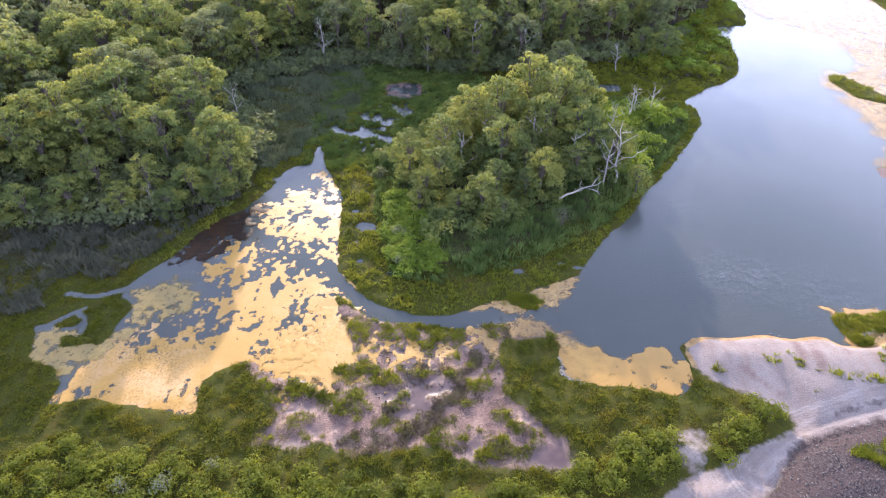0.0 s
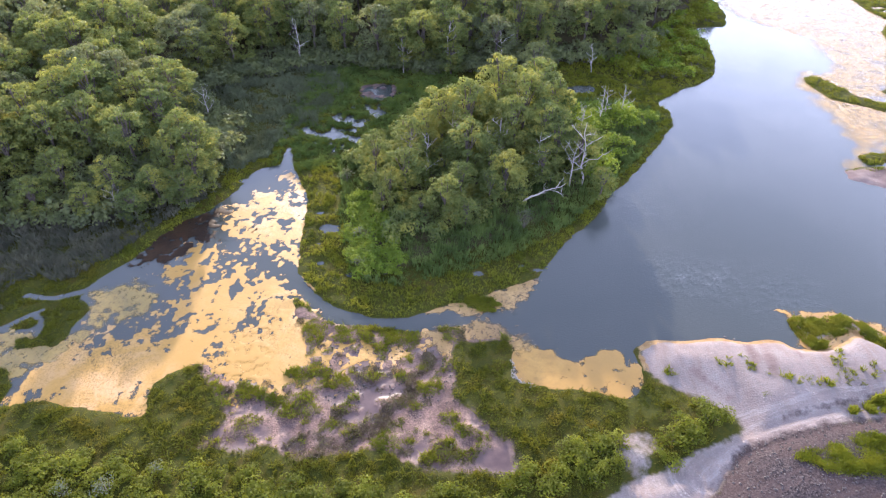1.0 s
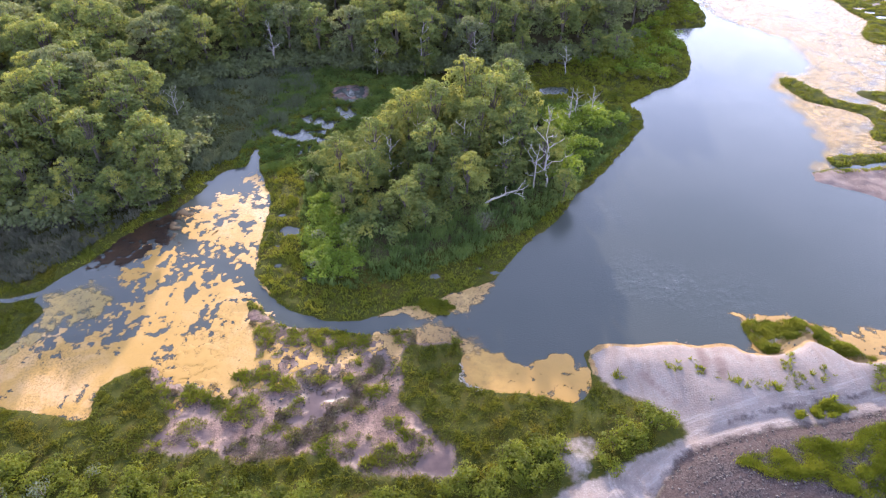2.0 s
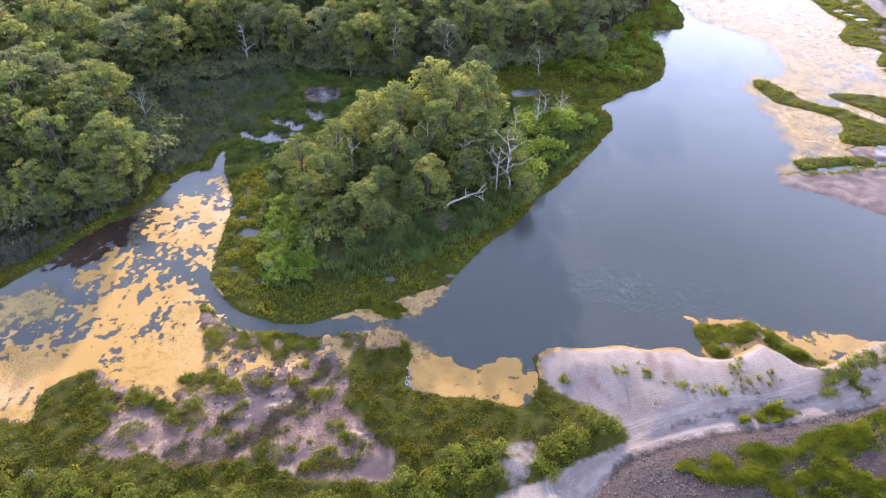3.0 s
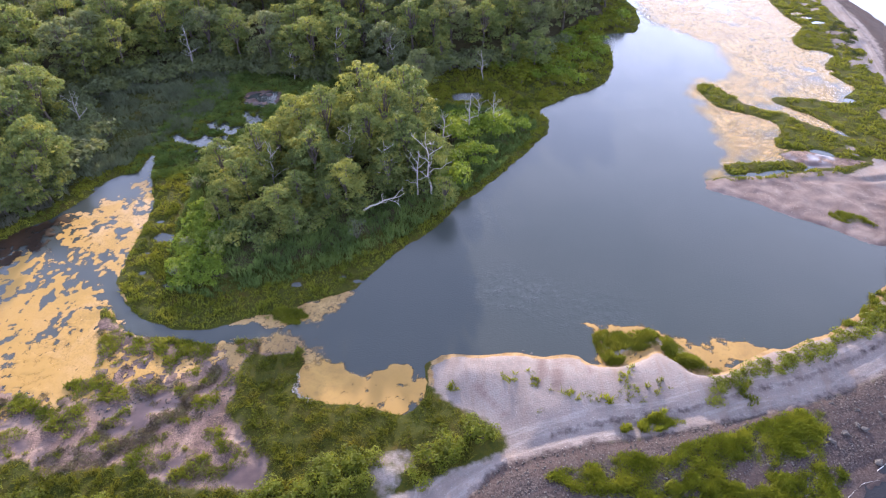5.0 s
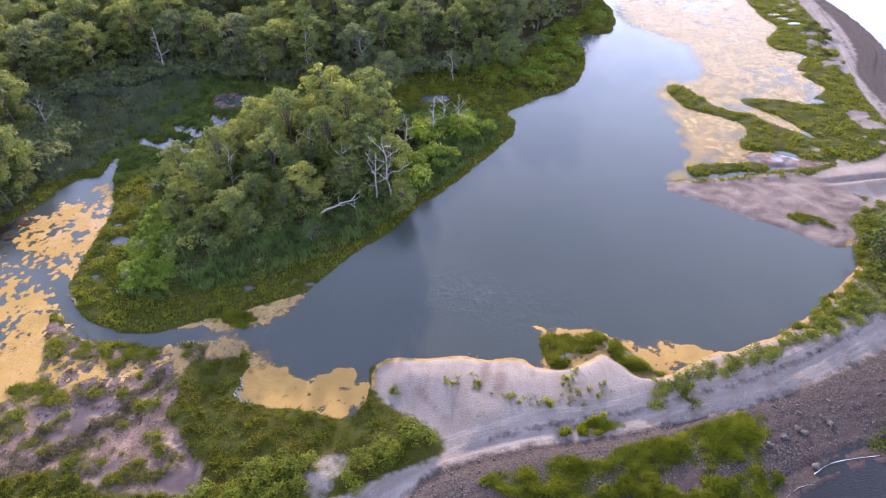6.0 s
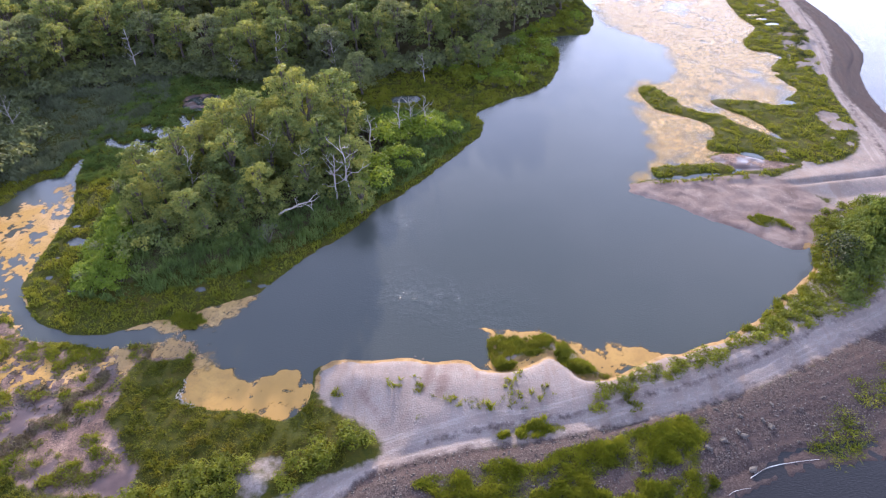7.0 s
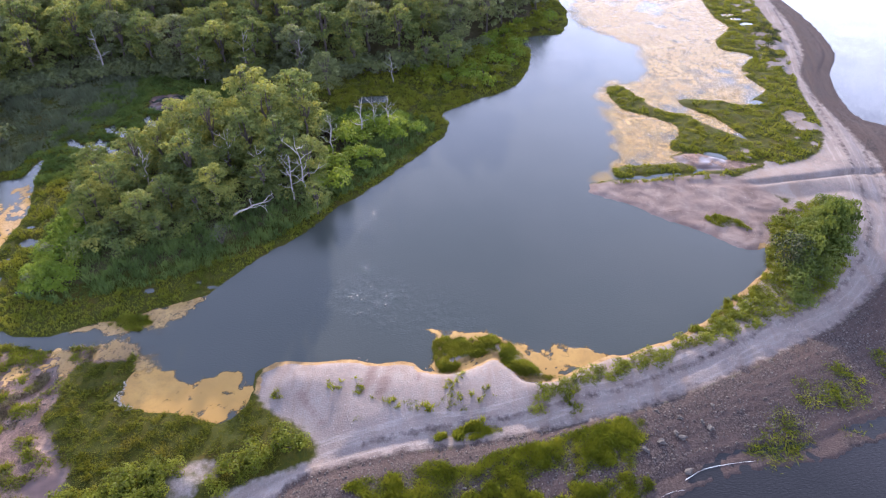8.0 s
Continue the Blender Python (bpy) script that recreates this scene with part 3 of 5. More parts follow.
MAT_WEST = [(-34.6, 29.7), (-34.3, 32.0), (-33.0, 33.8), (-31.2, 35.4), (-29.0, 36.5), (-25.6, 37.1), (-25.7, 39.6), (-23.5, 41.5), (-23.9, 44.8), (-25.5, 49.3), (-24.0, 50.7),
            (-20.5, 48.8), (-17.6, 46.5), (-14.5, 45.6), (-11.9, 43.5), (-10.4, 40.0), (-7.5, 35.5), (-11, 31), (-18.7, 33.3), (-21.5, 31.6), (-21.2, 28.6), (-25.4, 28.8), (-30, 29.5)]
MAT_DULL = [(-37.3, 33.5), (-39.2, 37.2), (-36.9, 37.9), (-32.4, 37.1), (-31.8, 40.0), (-31.9, 43.2), (-29.3, 44.6), (-27.1, 44.0), (-25.6, 41.9), (-27.1, 40.0),
            (-29.7, 38.2), (-31.1, 37.1), (-32.9, 34.8), (-34.4, 32.6)]
MAT_CHANNEL = [(-18.7, 53.8), (-17.2, 55.9), (-15.8, 59.9), (-14.2, 61.1), (-13.4, 57.6), (-13.2, 53.2), (-12.5, 47.0), (-14.5, 49.3), (-18.0, 51.7)]
MAT_SCATTER = [(-23.3, 57.0), (-21.2, 61.2), (-19.1, 65.0), (-16.7, 65.7), (-14.2, 61.1), (-15.6, 58.7), (-18.3, 53.2), (-22.1, 53.2)]
PEAT = [(-30.2, 48.8), (-29.4, 52.2), (-26.7, 55.9), (-24.1, 57.6), (-22.7, 55.9), (-23.4, 53.2), (-26.2, 49.8)]
MAT_EAST = [(55.8, 66.9), (57.4, 69.6), (59.4, 75.4), (61.0, 85.6), (60.8, 93.6), (64.0, 98.0), (66.1, 96.8), (70.6, 100.2), (71.1, 110.4), (66.7, 119.1), (63.0, 130.8),
            (69.2, 153.1), (97.0, 152.4), (92.5, 121.9), (88, 114.4), (89, 104.9), (88.5, 93.4), (83, 88.3), (79, 79.4), (68.0, 72.6), (67.9, 70.7), (59.4, 69.3)]
MAT_SPIT = [(35.3, 41.2), (36.0, 39.6), (35.5, 36.2), (37.4, 35.0), (40.8, 37.0), (42.0, 36.8), (43.8, 34.9), (46.2, 34.9), (50.4, 37.0), (50.5, 38.2), (46.7, 39.0), (44.3, 38.1), (41.3, 40.4), (37.6, 40.5)]
MAT_RIM = [(-11.8, 46.0), (-9.4, 43.7), (-7.0, 41.7), (-4.4, 40.7), (-4.9, 40.0), (-7.7, 40.6), (-10.1, 42.3), (-11.8, 44.8)]
MAT_MOUTH = [(1.6, 38.0), (3.6, 39.2), (6.1, 39.8), (8.6, 39.0), (10.2, 37.0), (9.5, 35.6), (7.5, 36.6), (5.4, 36.9), (4.9, 35.4), (3.6, 34.8), (2.4, 36.2)]
MAT_BEACH = [(1.3, 40.7), (4.2, 42.2), (6.2, 43.1), (8.7, 43.6), (10.2, 44.8), (12.0, 45.4), (11.8, 44.2), (10.2, 42.6), (9.5, 41.3), (8.4, 41.7), (6.9, 40.9), (5.3, 40.8)]
SHOAL_BAY = [(9.2, 34.7), (9.3, 35.7), (10.8, 36.0), (14.0, 34.5), (15.3, 34.3), (16.9, 35.5), (18.2, 35.6), (18.9, 34.3), (20.4, 33.6), (19.9, 32.2), (18.5, 31.2), (17.4, 30.2), (15.9, 31.0), (12.3, 31.7), (10.0, 32.1)]

# ---- the ground: one sheet, fine near the flight, coarse to the horizon ----
def spaced(lo, hi, fine):
    far = np.array([4, 10, 18, 30, 50, 85, 150, 300, 700, 2200.0])
    return np.concatenate([(lo - far)[::-1], np.arange(lo, hi + 1e-6, fine), hi + far])


XS, YS = spaced(-70, 110, 0.34), spaced(17, 136, 0.34)
GX, GY = np.meshgrid(XS, YS)
rag = (fbm(GX, GY, 2.6, 1) - 0.5) * 1.5 + (fbm(GX, GY, 0.9, 2, 3) - 0.5) * 0.7
sand_in = inside(SAND, GX, GY)
sea_in = inside(SEA, GX, GY, 12)
spit_in = inside(SPIT_SAND, GX, GY)
calm = 1 - 0.75 * step01(-2, 1, np.maximum(np.maximum(sand_in, sea_in), spit_in))
lagoon_in = np.maximum(inside(SHORE_NORTH + SHORE_EAST + SHORE_SAND, GX, GY), inside(POND_NORTH + POND_SOUTH, GX, GY))
link_in = inside([(-3, 39.9), (0, 40.2), (4, 41.5), (5, 40), (3, 38.9), (0, 38.5), (-3, 39.1)], GX, GY)
pools_in = np.maximum.reduce([inside(NECK_POOL, GX, GY), inside(FRINGE_POOL, GX, GY) - 0.5 + (fbm(GX, GY, 1.2, 8, 3) - 0.5) * 3.0,
                              inside(MEADOW_POOLS, GX, GY) - 0.1 + (fbm(GX, GY, 1.0, 7, 4) - 0.53) * 12.0, inside(FAR_POOL, GX, GY) - 0.5 + (fbm(GX, GY, 1.0, 82, 4) - 0.54) * 12.0])
arms_in = np.maximum.reduce([inside(c, GX, GY) for c in (ARM_UPPER, ARM_LOWER, ARM_NEAR, MUD_SHELF, SAND_FLAT, SPIT_GRASS, ISLET, *WEST_CLUMPS)])
for line in CREEKS:
    pools_in = np.maximum(pools_in, 0.3 - to_line(smooth(line, False), GX, GY) + rag * 0.3)
for px, py, pr in SMALL_POOLS:
    pools_in = np.maximum(pools_in, pr * (0.7 if px < 60 else 1.0) - np.hypot((GX - px) * 0.7, (GY - py) * 1.2) + rag * 0.3)
wet = np.maximum.reduce([link_in, lagoon_in + rag * 0.55 * calm, pools_in, sea_in + rag * np.where(GX > 85, 0.08, 0.4)])
arms_in = np.where(pools_in > -0.6, np.minimum(arms_in, -pools_in), arms_in)
wet = np.minimum(wet, -(arms_in + rag * 0.9 * np.maximum(calm, 0.5)))
woods_in, island_in = inside(WOODS, GX, GY, 12), inside(ISLAND, GX, GY)
mud_in, gravel_in = inside(MUDFLAT, GX, GY), np.maximum(inside(GRAVEL, GX, GY), inside(EAST_GRAVEL, GX, GY))
strip_in = np.maximum(inside(SHRUB_STRIP, GX, GY), inside(SHRUB_KNOLL, GX, GY))
hum = fbm(GX, GY, 1.5, 3)
land = 0.12 + 0.3 * (hum - 0.38) + 0.16 * (fbm(GX, GY, 0.8, 19, 2) - 0.5) + 0.5 * step01(0, 8, woods_in) + 1.2 * step01(6, 12, woods_in) + 0.5 * step01(0, 4, island_in) + 0.35 * step01(0, 2, strip_in)
bank = 0.75 * step01(-0.5, 4.5, np.maximum(sand_in, spit_in)) + 0.06 * (fbm(GX, GY, 3, 4) - 0.5)
land = np.where(np.maximum(np.maximum(sand_in, spit_in), gravel_in) > -0.5, np.maximum(0.06, bank) + 0.02, land)
slope = step01(-2.0, 2.5, gravel_in)
land = np.where(gravel_in > -2.0, land * (1 - slope) + slope * (0.05 + 0.08 * np.clip(-sea_in, 0, 9) + 0.02 * (hum - 0.5)), land)
to_track = to_line(smooth(TRACK, False, 2), GX, GY)
for line, deep in (([(67.2, 66.0), (73.8, 65.9), (79.6, 66.3), (85.7, 67.3), (92.0, 68.6)], 0.5), ([(70.9, 64.4), (71.0, 62.0), (72.3, 60.0), (76.7, 59.5), (79.1, 59.2)], 0.4),
                   ([(43.3, 30.3), (46.3, 30.8), (49.1, 31.6), (52.5, 32.5), (56.6, 33.9)], 0.22)):
    land = np.maximum(land - deep * np.exp(-(to_line(smooth(line, False), GX, GY) / 0.45) ** 2), np.minimum(land, 0.03))
land -= 0.10 * np.exp(-((to_track - 0.75) / 0.32) ** 2)
GZ = np.where(wet > 0, -0.7 * (1 - np.exp(-wet * 0.5)) - 0.01, np.maximum(land, 0.03) * step01(0, 0.9, -wet) + 0.012)
mud_n = fbm(GX, GY, 3.4, 5, 5) * 0.65 + fbm(GX, GY, 1.1, 6, 4) * 0.35
bank_line = smooth([(-12.4, 42.2), (-10.5, 40.8), (-8.5, 39.0), (-6.0, 38.2), (-3.5, 37.7), (-0.5, 37.0)], False)
tufted = (1.1 - to_line(bank_line, GX, GY)) * 0.6
for tx, ty, rx, ry in TUFTS:
    tufted = np.maximum(tufted, 1 - np.hypot((GX - tx) / rx, (GY - ty) / ry))
tufted = np.maximum(tufted, (fbm(GX, GY, 1.1, 81, 3) - 0.68) * 5 * step01(-9, -5, GX) * step01(27, 31, GY))
tufted = np.maximum(tufted, -3) + (fbm(GX, GY, 1.2, 6, 4) - 0.5) * 2.4
mud_n = np.where(tufted > 0, np.maximum(mud_n, 0.55 + 0.1 * np.clip(tufted, 0, 1)), np.minimum(mud_n, 0.55))
mud_mask = step01(-0.6, 0.9, mud_in + rag)
GZ = np.where(wet < 0.05, GZ * (1 - mud_mask) + mud_mask * (0.012 + 0.1 * np.maximum(mud_n - 0.42, 0) + 0.14 * step01(0.55, 0.62, mud_n)), GZ)
mud_pool = step01(-0.3, 0.3, inside(MUD_POOL, GX, GY) + rag * 0.4)
GZ = GZ * (1 - mud_pool) + 0.012 * mud_pool
far_mud = step01(-0.3, 0.5, inside(FAR_POOL, GX, GY) + rag)
mud_mask = np.maximum.reduce([mud_mask, far_mud, step01(-0.3, 0.5, inside(MUD_SHELF, GX, GY))])
soak = np.maximum(mud_mask * step01(0.52, 0.42, mud_n), mud_pool)
rim = step01(0.3, 0.1, GZ) * step01(-0.6, 0.2, np.maximum(np.maximum(sand_in, spit_in), inside(MAT_SPIT, GX, GY))) * (GZ > -0.2) * step01(-4, -5, sea_in) * step01(-1.1, -0.3, wet)


def heights(x, y, table=None):
    """The value of the ground sheet, or of another table on it, at places of the plan."""
    table = GZ if table is None else table
    i, j = np.clip(np.searchsorted(XS, x) - 1, 0, len(XS) - 2), np.clip(np.searchsorted(YS, y) - 1, 0, len(YS) - 2)
    u, v = (x - XS[i]) / (XS[i + 1] - XS[i]), (y - YS[j]) / (YS[j + 1] - YS[j])
    return (table[j, i] * (1 - u) + table[j, i + 1] * u) * (1 - v) + (table[j + 1, i] * (1 - u) + table[j + 1, i + 1] * u) * v


def mesh_of(name, verts, faces, material, soft=False):
    """A mesh from arrays; faces are rows of equal length."""
    me = bpy.data.meshes.new(name)
    verts, faces = np.asarray(verts, np.float32), np.asarray(faces, np.int32)
    k = faces.shape[1]
    me.vertices.add(len(verts)), me.loops.add(faces.size), me.polygons.add(len(faces))
    me.vertices.foreach_set("co", verts.ravel())
    me.loops.foreach_set("vertex_index", faces.ravel())
    me.polygons.foreach_set("loop_start", np.arange(0, faces.size, k, dtype=np.int32))
    me.polygons.foreach_set("use_smooth", np.full(len(faces), soft))
    me.update(calc_edges=True)
    me.materials.append(material)
    return me


def sheet_faces(ny, nx):
    k = np.arange(ny * nx).reshape(ny, nx)
    return np.stack([k[:-1, :-1], k[:-1, 1:], k[1:, 1:], k[1:, :-1]], -1).reshape(-1, 4)


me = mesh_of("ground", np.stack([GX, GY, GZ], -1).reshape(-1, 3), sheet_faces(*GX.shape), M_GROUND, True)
zone_a = np.stack([np.maximum(step01(-0.8, 0.8, sand_in), step01(-0.8, 0.8, spit_in)), np.maximum(step01(-1.8, 1.0, gravel_in) * (GX > 10), 0.5 * np.exp(-((to_track - 1.3) / 0.5) ** 2) * (GX > 30)), mud_mask, np.clip(to_track / 8, 0, 1)], -1)
zone_a[..., 0] = np.maximum(zone_a[..., 0], 0.54 * step01(-0.6, 0.6, inside(KNOLL_SAND, GX, GY) + rag * 1.1))
zone_a[..., 0] = np.maximum(zone_a[..., 0], step01(-1.8, -0.8, inside(SAND_FLAT, GX, GY)))
zone_a[..., 0] = np.maximum(zone_a[..., 0], 0.85 * step01(0.54, 0.62, fbm(GX, GY, 3.5, 66)) * (GX > 76) * step01(-7, -3, spit_in) * (wet < -1))
wash = np.zeros(GX.shape)
for line, wide in (([(30.3, 36.4), (30.2, 35.0), (29.8, 33.4)], 0.42), ([(31.9, 36.5), (31.6, 34.9), (31.2, 33.0)], 0.5), ([(34.3, 36.0), (34.4, 34.8)], 0.3), ([(24.2, 33.5), (25.6, 31.9), (26.6, 30.6)], 0.25)):
    wash = np.maximum(wash, step01(wide * 1.5, wide * 0.4, to_line(smooth(line, False), GX, GY) + (fbm(GX, GY, 0.8, 84, 3) - 0.5) * 0.7))
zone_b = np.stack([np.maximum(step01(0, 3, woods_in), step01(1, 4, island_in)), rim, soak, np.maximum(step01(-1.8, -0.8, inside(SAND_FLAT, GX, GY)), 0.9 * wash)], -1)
for name, z in (("zone", zone_a), ("zone_b", zone_b)):
    a = me.attributes.new(name, "FLOAT_COLOR", "POINT")
    a.data.foreach_set("color", z.astype(np.float32).ravel())
tagged(new("ground", me), "low salt-marsh ground of mud, sand, gravel and grass", "ground", kind="structure")


def flat_water(name, corners, z, material, label):
    bm = bmesh.new()
    bm.faces.new([bm.verts.new((x, y, z)) for x, y in corners])
    bmesh.ops.triangulate(bm, faces=bm.faces[:])
    data = bpy.data.meshes.new(name)
    bm.to_mesh(data), bm.free()
    data.materials.append(material)
    return tagged(new(name, data), label, "water", kind="structure")


flat_water("water", [(-75, 28), (-60, 22), (22.2, 22.5)] + TRACK[1:] + [(108, 165), (-75, 165)], 0.0, M_WATER, "still blue-grey lagoon water reflecting the sky")
flat_water("water", [(-2500, -2500), (2500, -2500), (2500, 2500), (-2500, 2500)], -0.03, M_SEA, "dark rippled sea water at the beach")


# ---- floating scum and shoals: thin sheets that dip under at their edges ----
CHANNEL = smooth([(-13.4, 47.5), (-11.6, 44.4), (-9.0, 42.0), (-6.0, 40.3), (-3.0, 39.5), (0.0, 39.4), (3.5, 40.2)], False)


def floating(name, corners, material, label, lump, holes, seed, gain=4.0, step=0.16, lift=0.012, level=0.0, bank=1.2):
    p = np.array(corners)
    x, y = np.meshgrid(np.arange(p[:, 0].min() - 1.5, p[:, 0].max() + 1.5, step), np.arange(p[:, 1].min() - 1.5, p[:, 1].max() + 1.5, step))
    d = inside(corners, x, y, 6.0)
    n = fbm(x, y, lump, seed, 3) * 0.45 + fbm(x, y, max(lump * 0.22, 0.5), seed + 1, 4) * 0.55
    gain = gain(x, y) if callable(gain) else gain
    field = np.minimum(np.clip(d / bank, -5.0, 0.5) + (n - 0.5) * gain - holes, 0.6)
    field = field - 1.6 * step01(0.95, 0.5, to_line(CHANNEL, x, y) + (fbm(x, y, 0.8, 3, 3) - 0.5) * 0.8)
    level = level(x) if callable(level) else level
    z = 0.006 + level * step01(-0.3, 0.0, field) + lift * np.maximum(np.tanh(field * 3), 0)
    f = sheet_faces(*x.shape)
    f = f[(field.ravel()[f] > -1.5).any(1)]
    used, f = np.unique(f, return_inverse=True)
    v = np.stack([x, y, z], -1).reshape(-1, 3)[used]
    data = mesh_of(name, v, f.reshape(-1, 4), material, True)
    data.attributes.new("cover", "FLOAT", "POINT").data.foreach_set("value", np.where(field > 0, field * 0.9, field * 0.38).ravel()[used].astype(np.float32))
    return tagged(new(name, data), label, "algae", kind="stuff")


floating("algae_mat", MAT_WEST, M_SCUM, "cream and gold algae scum spread over the still pond", 2.6, -0.05, 20, step=0.13, bank=2.4, level=lambda x: 0.04 * step01(-14.0, -11.0, x), gain=lambda x, y: 2.6 + 5.4 * step01(34, 40, y - 0.25 * (x + 25)))
floating("algae_mat", MAT_DULL, M_SCUM_SHADED, "olive-yellow algae film lying on the shallow pond, partly darkened as tree shade", 4.0, -0.25, 24, lift=0.02)
floating("algae_mat", MAT_CHANNEL, M_SCUM, "cream algae scum floating along the channel bank", 2.2, 0.0, 28, gain=6.0)
floating("algae_mat", MAT_SCATTER, M_SCUM, "broken flakes of pale algae scum on the pond", 2.4, 0.42, 32, gain=7.0, bank=0.8)
floating("algae_mat", PEAT, M_PEAT, "dark brown rotting weed along the pond edge", 1.4, -0.1, 36, gain=6.0, lift=0.04, level=0.02)
floating("algae_mat", MAT_EAST, M_SCUM_FAR, "wide pinkish-gold algae bloom on the far lagoon", 9.0, -0.3, 40, step=0.26, gain=3.0, bank=3.0)
floating("algae_mat", MAT_SPIT, M_SHOAL, "golden wet algae crust round the grassy spit", 2.0, -0.3, 44, bank=0.8)
floating("algae_mat", MAT_RIM, M_SCUM, "narrow cream scum line along the island shore", 1.0, 0.0, 48, bank=0.6)
floating("algae_mat", MAT_MOUTH, M_FILM, "thin tan film clouding the shallow channel mouth", 1.6, -0.35, 52, gain=3.0, level=0.05)
floating("algae_mat", [(-13, 42), (-9, 39), (-3, 37.5), (3, 37.2), (2, 35), (-6, 34), (-11.5, 31), (-17, 32.5)], M_SCUM, "flecks of cream scum drying on the mud", 1.2, 0.22, 64, gain=6.0, level=0.03, bank=2.0)
floating("algae_mat", MAT_BEACH, M_FILM, "tan algae crust on the island's small beach", 1.8, -0.7, 56, bank=0.7)
floating("algae_mat", SHOAL_BAY, M_SHOAL, "smooth golden shoal in the small bay", 3.0, -0.55, 60, bank=0.7)


# ---- helpers for things ----
def part(name, data, parent, label=""):
    """One mesh as a part of a thing."""
    ob = new(name, data)
    ob.parent = parent
    return tagged(ob, label) if label else ob


def tube(points, radii, sides=6):
    p, rings = [Vector(q) for q in points], []
    for i, q in enumerate(p):
        d = (p[min(i + 1, len(p) - 1)] - p[max(i - 1, 0)]).normalized()
        a = d.orthogonal().normalized()
        b = d.cross(a)
        rings.append([tuple(q + (a * math.cos(t) + b * math.sin(t)) * radii[i]) for t in (2 * math.pi * k / sides for k in range(sides))])
    v = [c for r in rings for c in r]
    f = [(i * sides + k, i * sides + (k + 1) % sides, (i + 1) * sides + (k + 1) % sides, (i + 1) * sides + k) for i in range(len(p) - 1) for k in range(sides)]
    return v, f


def joined(pieces):
    verts, faces, at = [], [], 0
    for v, f in pieces:
        verts.append(np.asarray(v, float)), faces.append(np.asarray(f) + at)
        at += len(v)
    return np.vstack(verts), np.vstack(faces)


def bent(rng, a, b, wobble, n=4):
    a, b = Vector(a), Vector(b)
    pts = [a.lerp(b, i / n) for i in range(n + 1)]
    for i in range(1, n):
        pts[i] += Vector((rng.uniform(-1, 1), rng.uniform(-1, 1), rng.uniform(-0.4, 0.4))) * wobble
    return pts


def cards(rng, centres, normals, size, long=1.4):
    """Small leaf sprays: bent diamonds facing roughly along the normals."""
    n = len(centres)
    nn = normals + rng.normal(0, 0.45, (n, 3))
    nn /= np.linalg.norm(nn, axis=1)[:, None]
    a = np.cross(nn, rng.normal(0, 1, (n, 3)))
    a /= np.linalg.norm(a, axis=1)[:, None]
    b = np.cross(nn, a)
    s = (size * rng.uniform(0.65, 1.35, n))[:, None]
    droop = nn * s * 0.25
    v = np.stack([centres - a * s * long - droop, centres - b * s, centres + a * s * long - droop, centres + b * s], 1).reshape(-1, 3)
    return v, np.arange(4 * n).reshape(n, 4)


def clumps(rng, spots, per, leaf):
    """Leaf sprays over the upper shells of lumpy clumps; spots are (x, y, z, radius, flatness)."""
    c, nrm = [], []
    for x, y, z, r, flat in spots:
        k = int(per * r * r)
        d = rng.normal(0, 1, (k, 3))
        d[:, 2] = np.abs(d[:, 2]) * 1.1 - 0.35
        d /= np.linalg.norm(d, axis=1)[:, None]
        shell = r * rng.uniform(0.72, 1.08, k)[:, None]
        c.append(np.array([x, y, z]) + d * shell * np.array([1, 1, flat]))
        nrm.append(d + np.array([0, 0, 0.35]))
    return cards(rng, np.vstack(c), np.vstack(nrm), leaf)


def broad_tree(seed, height, spread, leaf_material, label, leaf=0.10, per=135, name="tree"):
    """A broad coastal tree: leaning trunk, forked limbs and a crown of puffs with gaps."""
    rng, r2 = np.random.RandomState(seed), random.Random(seed)
    root = new(name)
    fork = Vector((r2.uniform(-0.4, 0.4), r2.uniform(-0.4, 0.4), height * 0.38))
    pieces, spots = [tube(bent(r2, (0, 0, -0.4), fork, 0.12), [0.24, 0.21, 0.18, 0.16, 0.14], 7)], []
    n = 34
    for i in range(n):
        ang, rad = i * 2.4 + r2.uniform(-0.4, 0.4), spread * math.sqrt((i + 0.3) / n) * r2.uniform(0.75, 1.05)
        top = height * (1.0 - 0.30 * (rad / spread) ** 2) * r2.uniform(0.84, 1.03)
        r = spread * r2.uniform(0.12, 0.26)
        tip = Vector((fork.x + rad * math.cos(ang), fork.y + rad * math.sin(ang), top - r * 0.6))
        spots.append((*tip, r, 0.62))
        if i > 5:
            out = Vector((math.cos(ang + 0.5), math.sin(ang + 0.5), 0)) * spread * r2.uniform(0.5, 0.98)
            spots.append((fork.x + out.x, fork.y + out.y, height * r2.uniform(0.28, 0.68), r * r2.uniform(0.95, 1.45), 0.75))
        if i < 9:
            pieces.append(tube(bent(r2, fork, tip, 0.22), [0.11, 0.085, 0.065, 0.045, 0.03], 5))
    for i in range(6):
        ang = i * 1.1 + r2.uniform(-0.3, 0.3)
        spots.append((spread * 0.6 * math.cos(ang), spread * 0.6 * math.sin(ang), height * r2.uniform(0.12, 0.28), spread * 0.24, 0.9))
    part("trunk", mesh_of("trunk", *joined(pieces), M_BARK, True), root, "grey forked trunk and limbs")
    part("crown", mesh_of("crown", *clumps(rng, spots, per, leaf), leaf_material), root)
    return tagged(root, label, "tree")


